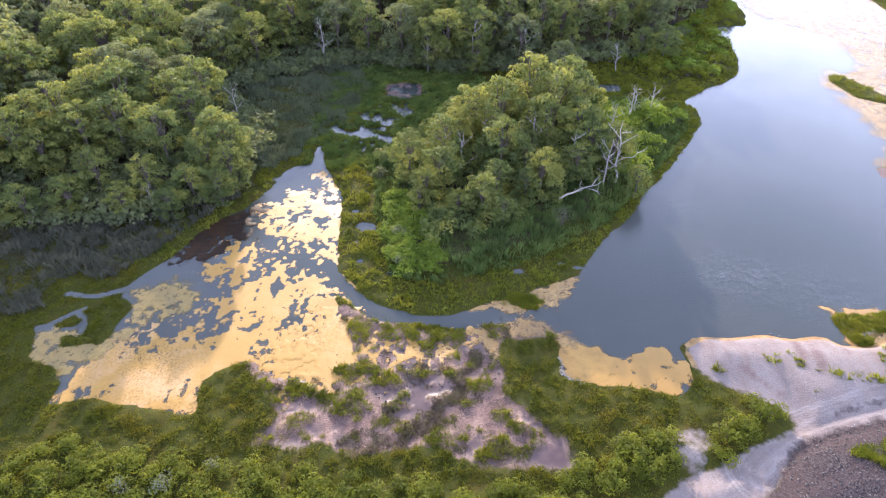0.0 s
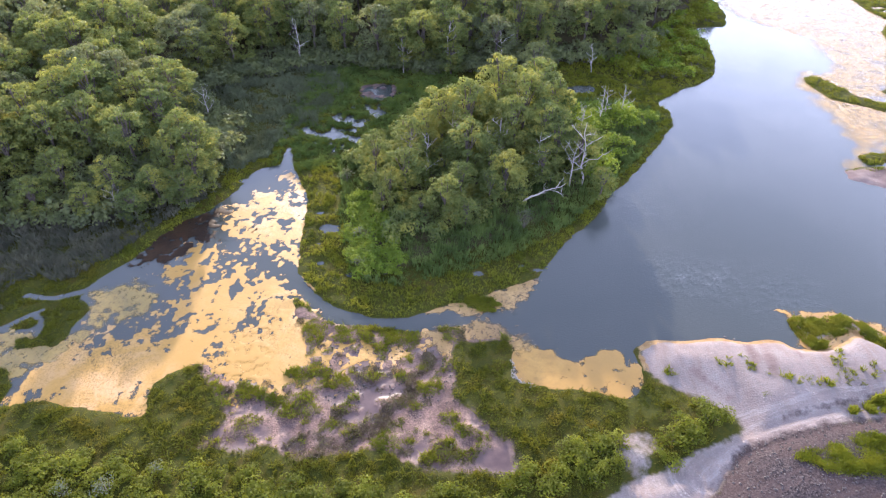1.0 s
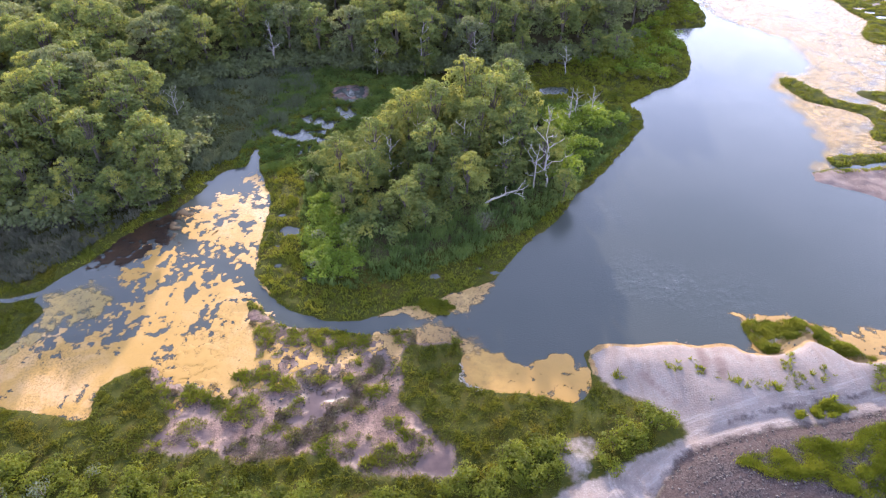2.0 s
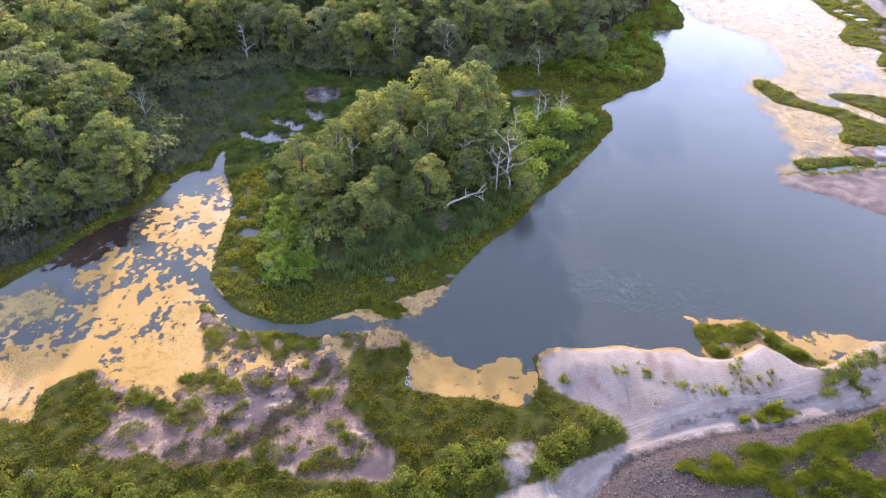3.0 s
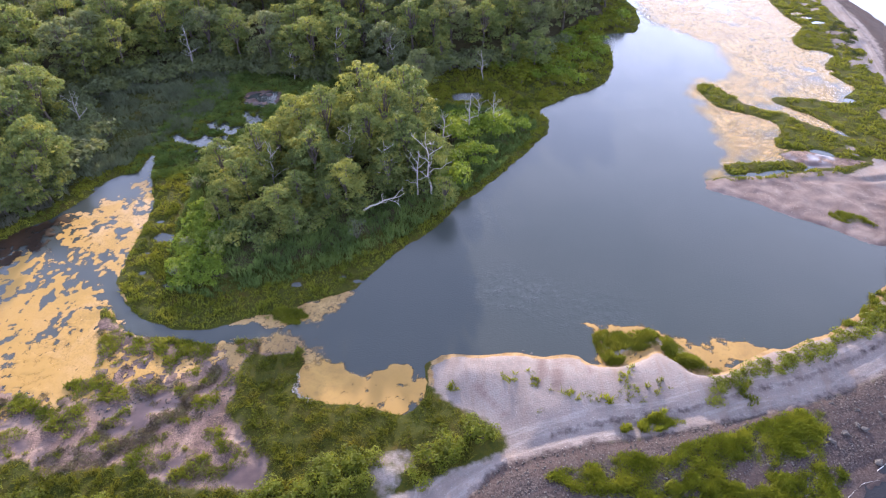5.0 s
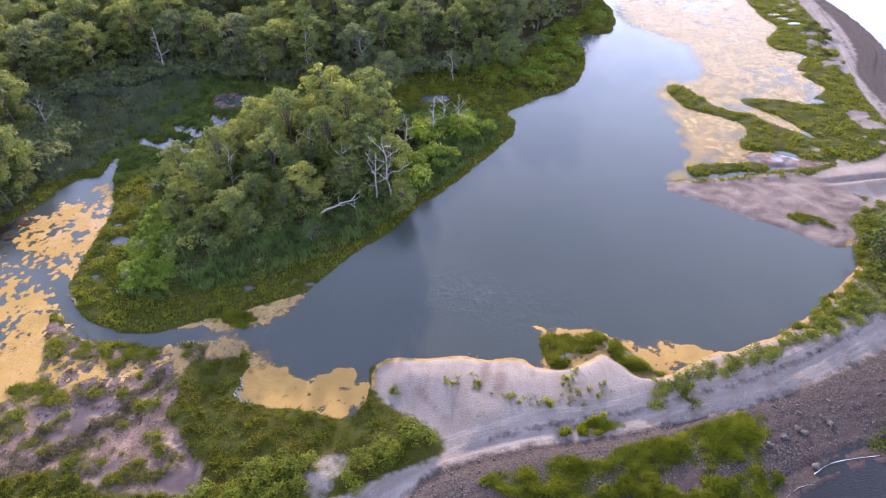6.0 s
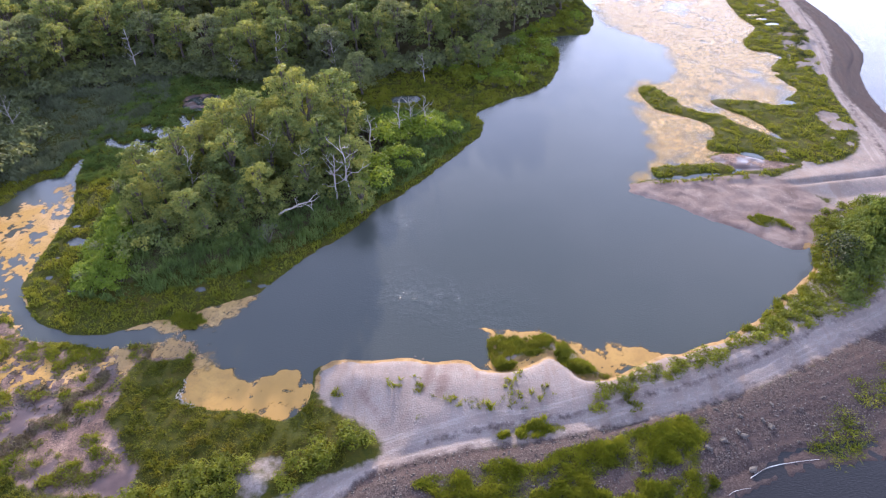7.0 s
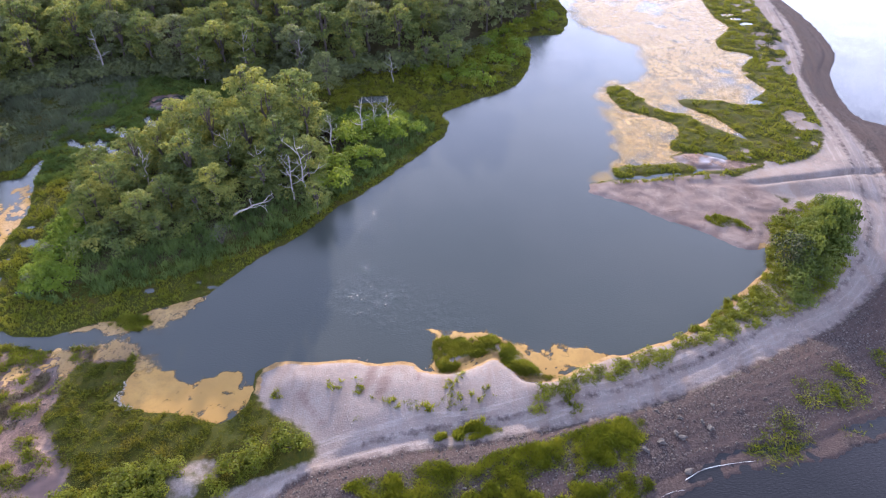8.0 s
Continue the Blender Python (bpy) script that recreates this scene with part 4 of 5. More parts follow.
def bush(seed, height, spread, leaf_material, label, leaf=0.075, per=190, name="shrub"):
    rng, r2 = np.random.RandomState(seed), random.Random(seed)
    root, spots, stems = new(name), [], []
    for i in range(7):
        ang, rad = i * 2.4 + r2.uniform(-0.3, 0.3), spread * math.sqrt(i / 7) * 0.85
        r = spread * r2.uniform(0.36, 0.55)
        tip = (rad * math.cos(ang), rad * math.sin(ang), max(height * r2.uniform(0.75, 1.05) - r * 0.8 - 0.25 * rad, r * 0.3))
        spots.append((*tip, r, 0.85))
        stems.append(tube(bent(r2, (0, 0, -0.15), tip, 0.05, 2), [0.03, 0.022, 0.012], 4))
    part("woody_base", mesh_of("woody_base", *joined(stems), M_BARK), root)
    part("foliage", mesh_of("foliage", *clumps(rng, spots, per, leaf), leaf_material), root)
    return tagged(root, label, "shrub")


def dead_tree(seed, height, label, lean=0.0, name="dead_tree", forks=7):
    """A bare bleached tree: trunk, forked branches and thin twigs."""
    r2, root = random.Random(seed), new(name)
    top = Vector((lean * height, r2.uniform(-0.3, 0.3), height))
    spine = bent(r2, (0, 0, -0.3), top, height * 0.03, 6)
    part("trunk", mesh_of("trunk", *tube(spine, [0.14, 0.125, 0.105, 0.085, 0.065, 0.04, 0.018], 6), M_DEAD, True), root)
    for i in range(forks):
        a = spine[0].lerp(top, 0.3 + 0.6 * i / forks)
        ang, reach = i * 2.4 + r2.uniform(-0.5, 0.5), height * r2.uniform(0.2, 0.36) * (1.15 - 0.6 * i / forks)
        b = a + Vector((math.cos(ang) * reach, math.sin(ang) * reach, reach * r2.uniform(0.4, 1.2)))
        limb = bent(r2, a, b, reach * 0.1)
        branch = part("branch", mesh_of("branch", *tube(limb, [0.06, 0.048, 0.036, 0.026, 0.014], 5), M_DEAD, True), root)
        for k in range(4):
            c = limb[1 + k % 3] if k < 3 else limb[3]
            e = c + Vector((r2.uniform(-1, 1), r2.uniform(-1, 1), r2.uniform(0.2, 1.0))) * reach * 0.42
            part("twig", mesh_of("twig", *tube(bent(r2, c, e, 0.06, 2), [0.028, 0.02, 0.011], 4), M_DEAD), branch)
    return tagged(root, label, "dead tree")


def stand(model, x, y, scale, rng, group="", label="", squash=1.0, turn=None):
    """A copy of a model on the ground."""
    z = float(heights(np.array([x]), np.array([y]))[0])
    turn = rng.uniform(0, 6.283) if turn is None else turn
    ob = copy_thing(model, Matrix.Translation((x, y, max(z, 0) - 0.03)) @ Matrix.Rotation(turn, 4, "Z") @ Matrix.Diagonal((scale, scale, scale * squash, 1)))
    return tagged(ob, label, group=group)


def joined_copies(name, models, places, label, category):
    """Plants too many to count, joined into one object; places are (model, x, y, scale, turn)."""
    verts, faces, mats, at, slots = [], [], [], 0, []
    for k, x, y, s, a in places:
        z = max(float(heights(np.array([x]), np.array([y]))[0]), 0) - 0.03
        for child in models[k].children:
            data = child.data
            v = np.empty(len(data.vertices) * 3, np.float32)
            data.vertices.foreach_get("co", v)
            v = v.reshape(-1, 3) * s
            f = np.empty(len(data.loops), np.int32)
            data.loops.foreach_get("vertex_index", f)
            c, d = math.cos(a), math.sin(a)
            verts.append(np.stack([v[:, 0] * c - v[:, 1] * d + x, v[:, 0] * d + v[:, 1] * c + y, v[:, 2] + z], -1))
            faces.append(f.reshape(-1, 4) + at)
            at += len(v)
            if data.materials[0] not in slots:
                slots.append(data.materials[0])
            mats.append(np.full(len(f) // 4, slots.index(data.materials[0]), np.int32))
    me = mesh_of(name, np.vstack(verts), np.vstack(faces), slots[0])
    for m in slots[1:]:
        me.materials.append(m)
    me.polygons.foreach_set("material_index", np.concatenate(mats))
    return tagged(new(name, me), label, category, kind="stuff")


def drop_model(ob):
    for o in (*ob.children_recursive, ob):
        bpy.data.objects.remove(o)


def scattered(rng, corners, spacing, margin=0.0, ragged=0.0):
    """Places strewn over an outline, about so far apart."""
    p = np.array(corners)
    gx, gy = np.meshgrid(np.arange(p[:, 0].min(), p[:, 0].max(), spacing), np.arange(p[:, 1].min(), p[:, 1].max(), spacing))
    x, y = (g.ravel() + rng.uniform(-0.48, 0.48, g.size) * spacing for g in (gx, gy))
    d = inside(corners, x, y)
    if ragged:
        d = d + (fbm(x, y, 2.5, 9) - 0.5) * ragged
    keep = d > margin
    return x[keep], y[keep]


# ---- trees ----
rng = np.random.RandomState(5)
OAKS = [broad_tree(100 + i, 9.0, 2.9 + 0.25 * (i % 3), M_OAK if i < 4 else M_OAK_HAZED, "broad green coastal tree with puffy crown") for i in range(6)]
ISLAND_TREES = [(10.6, 76.4, 11.0), (13.6, 73.1, 10.5), (6.2, 71.9, 9.5), (15.6, 78.2, 10.0), (17.4, 74.7, 8.6), (12.0, 68.2, 9.0), (2.5, 71.5, 8.5), (0.7, 68.3, 7.0),
                (-1.5, 65.9, 7.5), (9.9, 59.1, 6.5), (19.9, 64.7, 7.0), (4.8, 58.7, 6.0), (8.0, 57.9, 5.0), (2.8, 55.2, 6.0), (-1.7, 59.7, 6.5), (-3.4, 57.6, 5.5), (21.4, 59.5, 5.0),
                (5.6, 63.6, 8.0), (15.5, 67.7, 8.5), (-0.4, 62.4, 6.0), (-4.2, 55.9, 4.0), (0.2, 54.8, 4.0), (5.3, 53.8, 4.0), (16.9, 65.2, 7.5)]
WEST_TREES = [(-48.5, 67.6, 10.0), (-46.6, 71.6, 10.0), (-42.8, 73.0, 10.5), (-36.8, 74.1, 10.0), (-33.7, 70.9, 9.5), (-52.2, 66.5, 9.0), (-41.2, 66.5, 9.0), (-45.0, 64.3, 9.0),
              (-35.6, 64.3, 9.0), (-29.1, 66.7, 8.5), (-27.5, 64.7, 8.0), (-29.6, 62.8, 7.5), (-26.6, 61.0, 7.0), (-51.8, 62.2, 9.0), (-49.1, 61.8, 7.0), (-42.0, 59.2, 7.0), (-35.6, 58.7, 6.5),
              (-30.5, 58.3, 6.0), (-27.6, 58.3, 5.5), (-44.0, 56.0, 6.0), (-37.3, 55.4, 5.5), (-47.8, 53.7, 6.0), (-32.4, 55.6, 4.5), (-55.6, 60.9, 9.0), (-56.9, 57.1, 9.0), (-51.3, 53.3, 7.0)]
NORTH_TREES = [(4.5, 99.1, 10.0), (-8.1, 100.5, 10.0), (-19.9, 103.3, 10.0), (-4.1, 98.0, 9.0), (19.5, 104.9, 9.0), (27.7, 106.3, 9.0), (4.1, 96.0, 6.0), (17.6, 92.1, 7.0), (11.2, 99.3, 9.0),
               (20.6, 101.5, 6.0), (36.3, 100.9, 6.5), (-0.5, 99.1, 10.0), (-13.9, 101.9, 10.0), (32.8, 102.4, 6.0)]
for places, group, label in ((ISLAND_TREES, "trees on the island", "broad green tree with sunlit puffy crown on the island"),
                             (WEST_TREES, "trees of the western wood", "round-crowned green tree at the reedy wood edge"),
                             (NORTH_TREES, "trees along the meadow", "tall dusky green tree at the shaded meadow edge")):
    for k, (x, y, h) in enumerate(places):
        stand(OAKS[k % 4 if places is not NORTH_TREES or h <= 6 else (k * 5) % 6], x, y, h / 9.0, rng, group, label, squash=1.0 if h > 6 else 0.95)
ix, iy = scattered(rng, ISLAND, 4.2, 3.2)
known = np.array(ISLAND_TREES)[:, :2]
for x, y in zip(ix, iy):
    if 61 < y < 82 and x < 18.5 and np.hypot(*(known - (x, y)).T).min() > 2.2:
        stand(OAKS[rng.randint(4)], x, y, rng.uniform(0.5, 0.78), rng, "trees on the island", "smaller green tree among the island's crowns")
wx, wy = scattered(rng, WOODS, 5.2, 2.5)
taken = np.array(WEST_TREES + NORTH_TREES)[:, :2]
far = []
for x, y in zip(wx, wy):
    if x < -100 or y > 160 or np.hypot(*(taken - (x, y)).T).min() < 3.6 or (y < 75 and x > -58) or (x > 20 and y < 108):
        continue
    if y > 118 or x < -62:
        far.append((rng.randint(3), x, y, rng.uniform(0.85, 1.25), rng.uniform(0, 6.28)))
    else:
        stand(OAKS[rng.randint(6)], x, y, rng.uniform(0.85, 1.25), rng, "trees of the northern wood", "tall green woodland tree in a close canopy")
FAR_OAKS = [broad_tree(120 + i, 9.0, 3.1, M_OAK_HAZED, "far tree", 0.25, 24) for i in range(3)]
joined_copies("woodland", FAR_OAKS, far, "dense dark green woodland canopy behind the marsh", "woodland")
for o in OAKS + FAR_OAKS:
    drop_model(o)

DEADS = [dead_tree(200 + i, 8.0, "bare bleached dead tree with forked branches", (0.05, -0.06, 0.1, 0.0)[i]) for i in range(4)]
for k, (x, y, h) in enumerate([(19.8, 62.2, 8.4), (18.2, 61.6, 6.2), (14.4, 64.0, 6.6), (4.1, 69.4, 6.6), (-1.5, 65.3, 6.0), (21.1, 72.4, 5.6), (27.5, 96.3, 5.0), (28.2, 78.8, 5.2), (26.3, 79.5, 5.0),
                               (-34.9, 56.2, 4.2), (3.0, 97.4, 9.0), (-4.0, 96.8, 6.0), (-21.5, 99.0, 8.0), (-31.0, 79.0, 6.0), (0.5, 62.5, 6.5), (12.5, 98.6, 8.0), (24.6, 76.5, 5.8), (9.5, 66.5, 7.0)]):
    stand(DEADS[k % 4], x, y, h / 8.0, rng, "bare dead trees")
fallen = dead_tree(230, 5.0, "fallen bleached tree lying in the island reeds", 0.2, "fallen_tree", 4)
fallen.matrix_basis = Matrix.Translation((12.4, 57.6, 1.5)) @ Matrix.Rotation(1.0, 4, "Y") @ Matrix.Rotation(0.5, 4, "Z")
for o in DEADS:
    drop_model(o)

# ---- shrubs ----
SHRUBS = [bush(300 + i, 1.5, 1.15, M_SHRUB, "rounded bright green shrub") for i in range(4)]
x, y = scattered(rng, SHRUB_STRIP, 1.2, 0.1, 2.0)
for a, b in zip(x, y):
    if a > -46:
        stand(SHRUBS[rng.randint(4)], a, b, rng.uniform(0.45, 0.85), rng, "shrubs along the marsh edge", "rounded bright green shrub at the marsh edge", squash=0.8)
x, y = scattered(rng, SHRUB_KNOLL, 1.15, 0.2, 2.4)
x, y = x[inside(KNOLL_SAND, x, y) < 0], y[inside(KNOLL_SAND, x, y) < 0]
for a, b in zip(x, y):
    stand(SHRUBS[rng.randint(4)], a, b, rng.uniform(0.45, 0.95), rng, "shrubs beside the sand track", "leafy green shrub beside the sand track", squash=0.85)
LOW = [bush(360 + i, 1.3, 1.1, M_SHRUB, "low shrub", 0.08, 150, "dune_shrub") for i in range(3)]
x, y = scattered(rng, DUNE_SHRUBS, 0.72, 0.0, 0.9)
for a, b in zip(x, y):
    stand(LOW[rng.randint(3)], a, b, rng.uniform(0.32, 0.72), rng, "shrubs on the sand ridge", "low green shrub on the sand ridge", squash=0.8)
COARSE = [bush(350 + i, 1.6, 1.2, M_SHRUB, "bush", 0.09, 125) for i in range(3)]
LUSH_SUNLIT = [bush(365 + i, 1.6, 1.2, M_LUSH_SUNLIT, "bush", 0.085, 125) for i in range(3)]
HAZED = [bush(355 + i, 1.6, 1.2, M_OAK_HAZED, "bush", 0.095, 110) for i in range(3)]
LUSH_SUNLIT_TALL = [bush(370 + i, 1.6, 1.2, M_LUSH_SUNLIT, "lush green bush", name="bush") for i in range(3)]
UNDER = [bush(320 + i, 1.6, 1.2, M_OAK, "lush green bush", name="bush") for i in range(3)]
x, y = scattered(rng, ISLAND, 2.3, 1.6, 2.5)
for a, b in zip(x, y):
    if b < 82 and float(heights(np.array([a]), np.array([b]), island_in)[0]) > (5.5 if b < 62 else 1.0):
        stand((LUSH_SUNLIT_TALL if a > 20 and b > 62 else UNDER)[rng.randint(3)], a, b, rng.uniform(0.9, 1.7), rng, "undergrowth of the island", "lush green shrub under the island trees")
NORTH_BANK = [(21, 102), (30, 98), (36, 93), (43, 94), (47, 98), (49, 103), (50, 110), (49, 115), (57, 121), (59, 126), (55, 128), (45, 118), (36, 104)]
x, y = scattered(rng, NORTH_BANK, 2.2, 0.3, 2.0)
joined_copies("thicket", LUSH_SUNLIT + COARSE, [(rng.randint(6), a, b, rng.uniform(0.8, 1.7), rng.uniform(0, 6.28)) for a, b in zip(x, y)], "dense green thicket on the lagoon's far bank", "thicket")
TALL = [bush(330 + i, 2.3, 1.5, M_BUSH, "tall bush", 0.085, 200, "tall_bush") for i in range(4)]
x, y = scattered(rng, BUSH_MASS, 1.4, 0.85, 1.0)
depth = inside(BUSH_MASS, x, y)
for a, b, d in zip(x, y, depth):
    h = (1.0 + 0.95 * min(d, 3.2)) * rng.uniform(0.75, 1.2) * (1.0 if b > 49 else 0.7)
    stand(TALL[rng.randint(4)], a, b, rng.uniform(0.75, 1.05), rng, "tall bushes on the sand ridge", "tall dark green bush on the sand ridge", squash=h / 2.2)
cedar = bush(340, 1.5, 0.9, M_CEDAR, "dark green cedar bush on the sand ridge", 0.04, 620, "cedar")
for a, b, h in [(72.4, 50.4, 4.2), (71.6, 48.9, 3.0)]:
    stand(cedar, a, b, h / 1.7, rng, "dark cedars")
EDGE = [(-27.2, 65), (-28, 75), (-35, 86), (-31, 93.5), (-23, 98.5), (-13, 99.5), (-4, 97.5), (4, 96.5), (12, 97.5), (20, 98.5)]
wx, wy = scattered(rng, WOODS, 2.6, 0.6)
ok = (wx > -60) & (wy < 78) | (heights(wx, wy, woods_in) < 6) & (wx > -60) & (wy < 112)
joined_copies("thicket", HAZED, [(rng.randint(3), a, b, rng.uniform(1.1, 2.1), rng.uniform(0, 6.28)) for a, b in zip(wx[ok], wy[ok])], "haze-greyed undergrowth beneath the wood's first trees", "thicket")
edge_line = smooth(EDGE, False, 10)
joined_copies("thicket", HAZED, [(rng.randint(3), a + rng.normal(0, 0.9), b + rng.normal(0.6, 0.9), rng.uniform(0.9, 1.9), rng.uniform(0, 6.28)) for a, b in edge_line for k in range(2)],
              "haze-greyed green thicket along the wood's edge", "thicket")
LEAFY_TIP = [(-6.8, 46.2), (-7.6, 51.5), (-8.5, 57.5), (-6.2, 60), (-3, 53.3), (-1.5, 45.5), (-4, 45)]
x, y = scattered(rng, LEAFY_TIP, 0.9, 0.1, 1.0)
joined_copies("leafy_undergrowth", LUSH_SUNLIT, [(rng.randint(3), a, b, rng.uniform(0.55, 0.95), rng.uniform(0, 6.28)) for a, b in zip(x, y)], "green leafy undergrowth on the island's tip, sunlit brightness in its colour", "undergrowth")
grey = bush(345, 1.6, 0.8, M_DRYREED, "bare grey twiggy shrub", 0.05, 160, "grey_shrub")
for a, b, k in [(11.8, 53.6, 1.5), (-6.0, 47.2, 0.9), (-6.2, 51.6, 1.1), (-9.4, 63.5, 1.2), (-24.5, 22.0, 0.9), (-21.5, 22.2, 1.1), (-18.7, 24.0, 0.7)]:
    stand(grey, a, b, k, rng, "grey shrubs")
SPIT_BUSHES = [(96.8, 116.2), (98.6, 117.0), (96.7, 113.3), (95.0, 117.8), (97.5, 120.5), (94.2, 110), (93.0, 105.5)]
for a, b in SPIT_BUSHES:
    stand(cedar, a, b, rng.uniform(0.7, 1.1), rng, "dark bushes on the eastern spit", "small dark green bush on the grassy spit")
for o in LUSH_SUNLIT + LUSH_SUNLIT_TALL + LOW + COARSE + HAZED + [grey] + SHRUBS + UNDER + TALL + [cedar]:
    drop_model(o)


# ---- grass, reeds and weeds: uncounted, one object a kind ----
def blades(name, x, y, height, width, per, material, label, spread=0.12, lean=0.8, seed=1, hump=1.1):
    r = np.random.RandomState(seed)
    n = len(x) * per
    bx, by = np.repeat(x, per) + r.normal(0, spread, n), np.repeat(y, per) + r.normal(0, spread, n)
    bz = np.maximum(heights(bx, by), 0) - 0.03
    h = height * np.repeat(np.clip(0.3 + 3.4 * (fbm(x, y, hump, seed + 3, 3) - 0.32), 0.25, 1.75) * r.uniform(0.75, 1.15, len(x)), per) * r.uniform(0.7, 1.1, n)
    ang, tilt, w = r.uniform(0, 6.283, n), r.normal(0, lean, (2, n)), width * r.uniform(0.7, 1.3, n)
    dx, dy = np.cos(ang) * w / 2, np.sin(ang) * w / 2
    mx, my = bx + tilt[0] * h * 0.4, by + tilt[1] * h * 0.4
    v = np.stack([np.stack([bx - dx, by - dy, bz], -1), np.stack([bx + dx, by + dy, bz], -1),
                  np.stack([mx + dx * 0.9, my + dy * 0.9, bz + h * 0.6], -1),
                  np.stack([bx + tilt[0] * h, by + tilt[1] * h, bz + h], -1)], 1).reshape(-1, 3)
    k = np.arange(n)[:, None] * 4
    f = np.vstack([k + [0, 1, 2], k + [0, 2, 3]])
    return tagged(new(name, mesh_of(name, v, f, material)), label, "grass", kind="stuff")


def strew(count, x0, x1, y0, y1, seed):
    r = np.random.RandomState(seed)
    return r.uniform(x0, x1, count), r.uniform(y0, y1, count)


def choose(x, y, ok):
    return x[ok], y[ok]


bare = np.maximum.reduce([inside(MUD_SHELF, GX, GY), inside(KNOLL_SAND, GX, GY), sand_in, spit_in, gravel_in, inside(SAND_FLAT, GX, GY) - 0.2])
# southern marsh
x, y = strew(100000, -60, 24, 20, 48, 11)
z, b, m, w, isl = (heights(x, y, t) for t in (GZ, bare, mud_mask, wet, island_in))
west_ok = (y < 40) | (x < -22)
tuft = heights(x, y, mud_n)
x, y = choose(x, y, (z > 0.025) & (b < -0.4) & (w < -0.15) & west_ok & (heights(x, y, woods_in) < 0) & ((m < 0.5) | (tuft > 0.551)) & (fbm(x, y, 0.7, 63, 3) + 0.5 * (m > 0.5) > 0.27))
on_mud = heights(x, y, mud_mask) > 0.5
blades("marsh_grass", x[~on_mud], y[~on_mud], 0.18, 0.06, 4, M_MARSH, "olive and rust salt-marsh grass in low hummocks", seed=12, hump=0.7)
blades("mud_tufts", x[on_mud], y[on_mud], 0.22, 0.06, 6, M_FRINGE, "olive-green grass tufts standing on the mudflat", lean=0.55, seed=12)
# glasswort and heath on the mud
x, y = strew(36000, -20, 10, 23, 40, 13)
z, m, n2 = heights(x, y, GZ), heights(x, y, mud_mask), fbm(x, y, 1.6, 14, 4)
x, y = choose(x, y, (z > 0.01) & (m > 0.4) & ((n2 > 0.68) | ((inside(HEATH, x, y) > 0) & (n2 > 0.28))))
blades("glasswort", x, y, 0.14, 0.08, 4, M_HEATH, "low brown and olive glasswort on the mudflat", seed=15)
# yellow fringe of the island and banks
x, y = strew(76000, -46, 40, 38, 100, 16)
z, w, isl = heights(x, y), heights(x, y, wet), heights(x, y, island_in)
x, y = choose(x, y, (z > 0.02) & (w < -0.1) & (w > -4.5 + 2.5 * ((y > 68) & (x < 6))) & (isl < 0.3) & (heights(x, y, woods_in) < -0.5) & ~((y < 48) & (x < -12)) & (heights(x, y, mud_mask) < 0.4))
blades("fringe_grass", x, y, 0.27, 0.065, 6, M_FRINGE, "yellow-green cordgrass along the island shore", lean=0.5, seed=17, hump=0.9)
# shaded meadow
x, y = strew(34000, -52, 2, 40, 100, 18)
z, w = heights(x, y), heights(x, y, wet)
x, y = choose(x, y, (z > 0.02) & (w < -2.0) & (heights(x, y, woods_in) < 3.0) & (heights(x, y, island_in) < 0) & ((x < -19) | ((y > 75) & (x + 9 * (fbm(x, y, 6.0, 71) - 0.5) + 3 * (fbm(x, y, 1.5, 72) - 0.5) < -15))))
brown = y + 4 * (fbm(x, y, 4.0, 73) - 0.5) < 62
blades("meadow_reeds", x[~brown], y[~brown], 0.7, 0.07, 6, M_DRYREED, "grey-green reeds of the shaded meadow", lean=0.3, seed=19, hump=2.5)
blades("brown_reeds", x[brown], y[brown], 0.75, 0.05, 7, M_BROWNREED, "grey-brown reeds at the western wood's edge", lean=0.25, seed=19, hump=2.0)
x, y = strew(14000, -20, 5, 66, 100, 74)
x, y = choose(x, y, (heights(x, y) > 0.02) & (heights(x, y, wet) < -0.3) & (heights(x, y, woods_in) < 1.0) & (heights(x, y, island_in) < 0) & (heights(x, y, far_mud) < 0.4))
blades("meadow_grass", x, y, 0.4, 0.1, 5, M_MEADOW, "soft green grass of the wet meadow", seed=75)
# reeds on the island's slope
x, y = strew(40000, -12, 38, 43, 88, 20)
isl = heights(x, y, island_in)
x, y = choose(x, y, (isl > -0.2) & (isl < 7.5) & (inside(LEAFY_TIP, x, y) < 0.2))
blades("reed_bed", x, y, 0.7, 0.055, 5, M_REED, "tall green reeds on the island's slope", lean=0.2, seed=21)
# eastern spit marsh
x, y = strew(62000, 54, 106, 66, 145, 22)
z, w, s = heights(x, y), heights(x, y, wet), np.maximum(heights(x, y, spit_in), heights(x, y, sand_in))
x, y = choose(x, y, (z > 0.03) & (w < -0.15) & (s < -0.2 + 1.6 * (fbm(x, y, 3.0, 61) - 0.5)) & (heights(x, y, gravel_in) < -0.3) & (heights(x, y, sea_in) < -3) & (fbm(x, y, 1.6, 62) > 0.22) & (fbm(x, y, 3.5, 66) - 0.16 * (heights(x, y, spit_in) < -5) < 0.6) & (heights(x, y, inside(SAND_FLAT, GX, GY)) < -0.2) & (inside(MUD_SHELF, x, y) < 0.2))
blades("spit_grass", x, y, 0.22, 0.10, 4, M_FRINGE, "green cordgrass on the eastern spit", lean=0.45, seed=23)
# northern neck
x, y = strew(13000, 8, 52, 82, 120, 24)
z, w = heights(x, y), heights(x, y, wet)
x, y = choose(x, y, (z > 0.02) & (w < -0.15) & (heights(x, y, island_in) < 0.5) & (heights(x, y, woods_in) < 2))
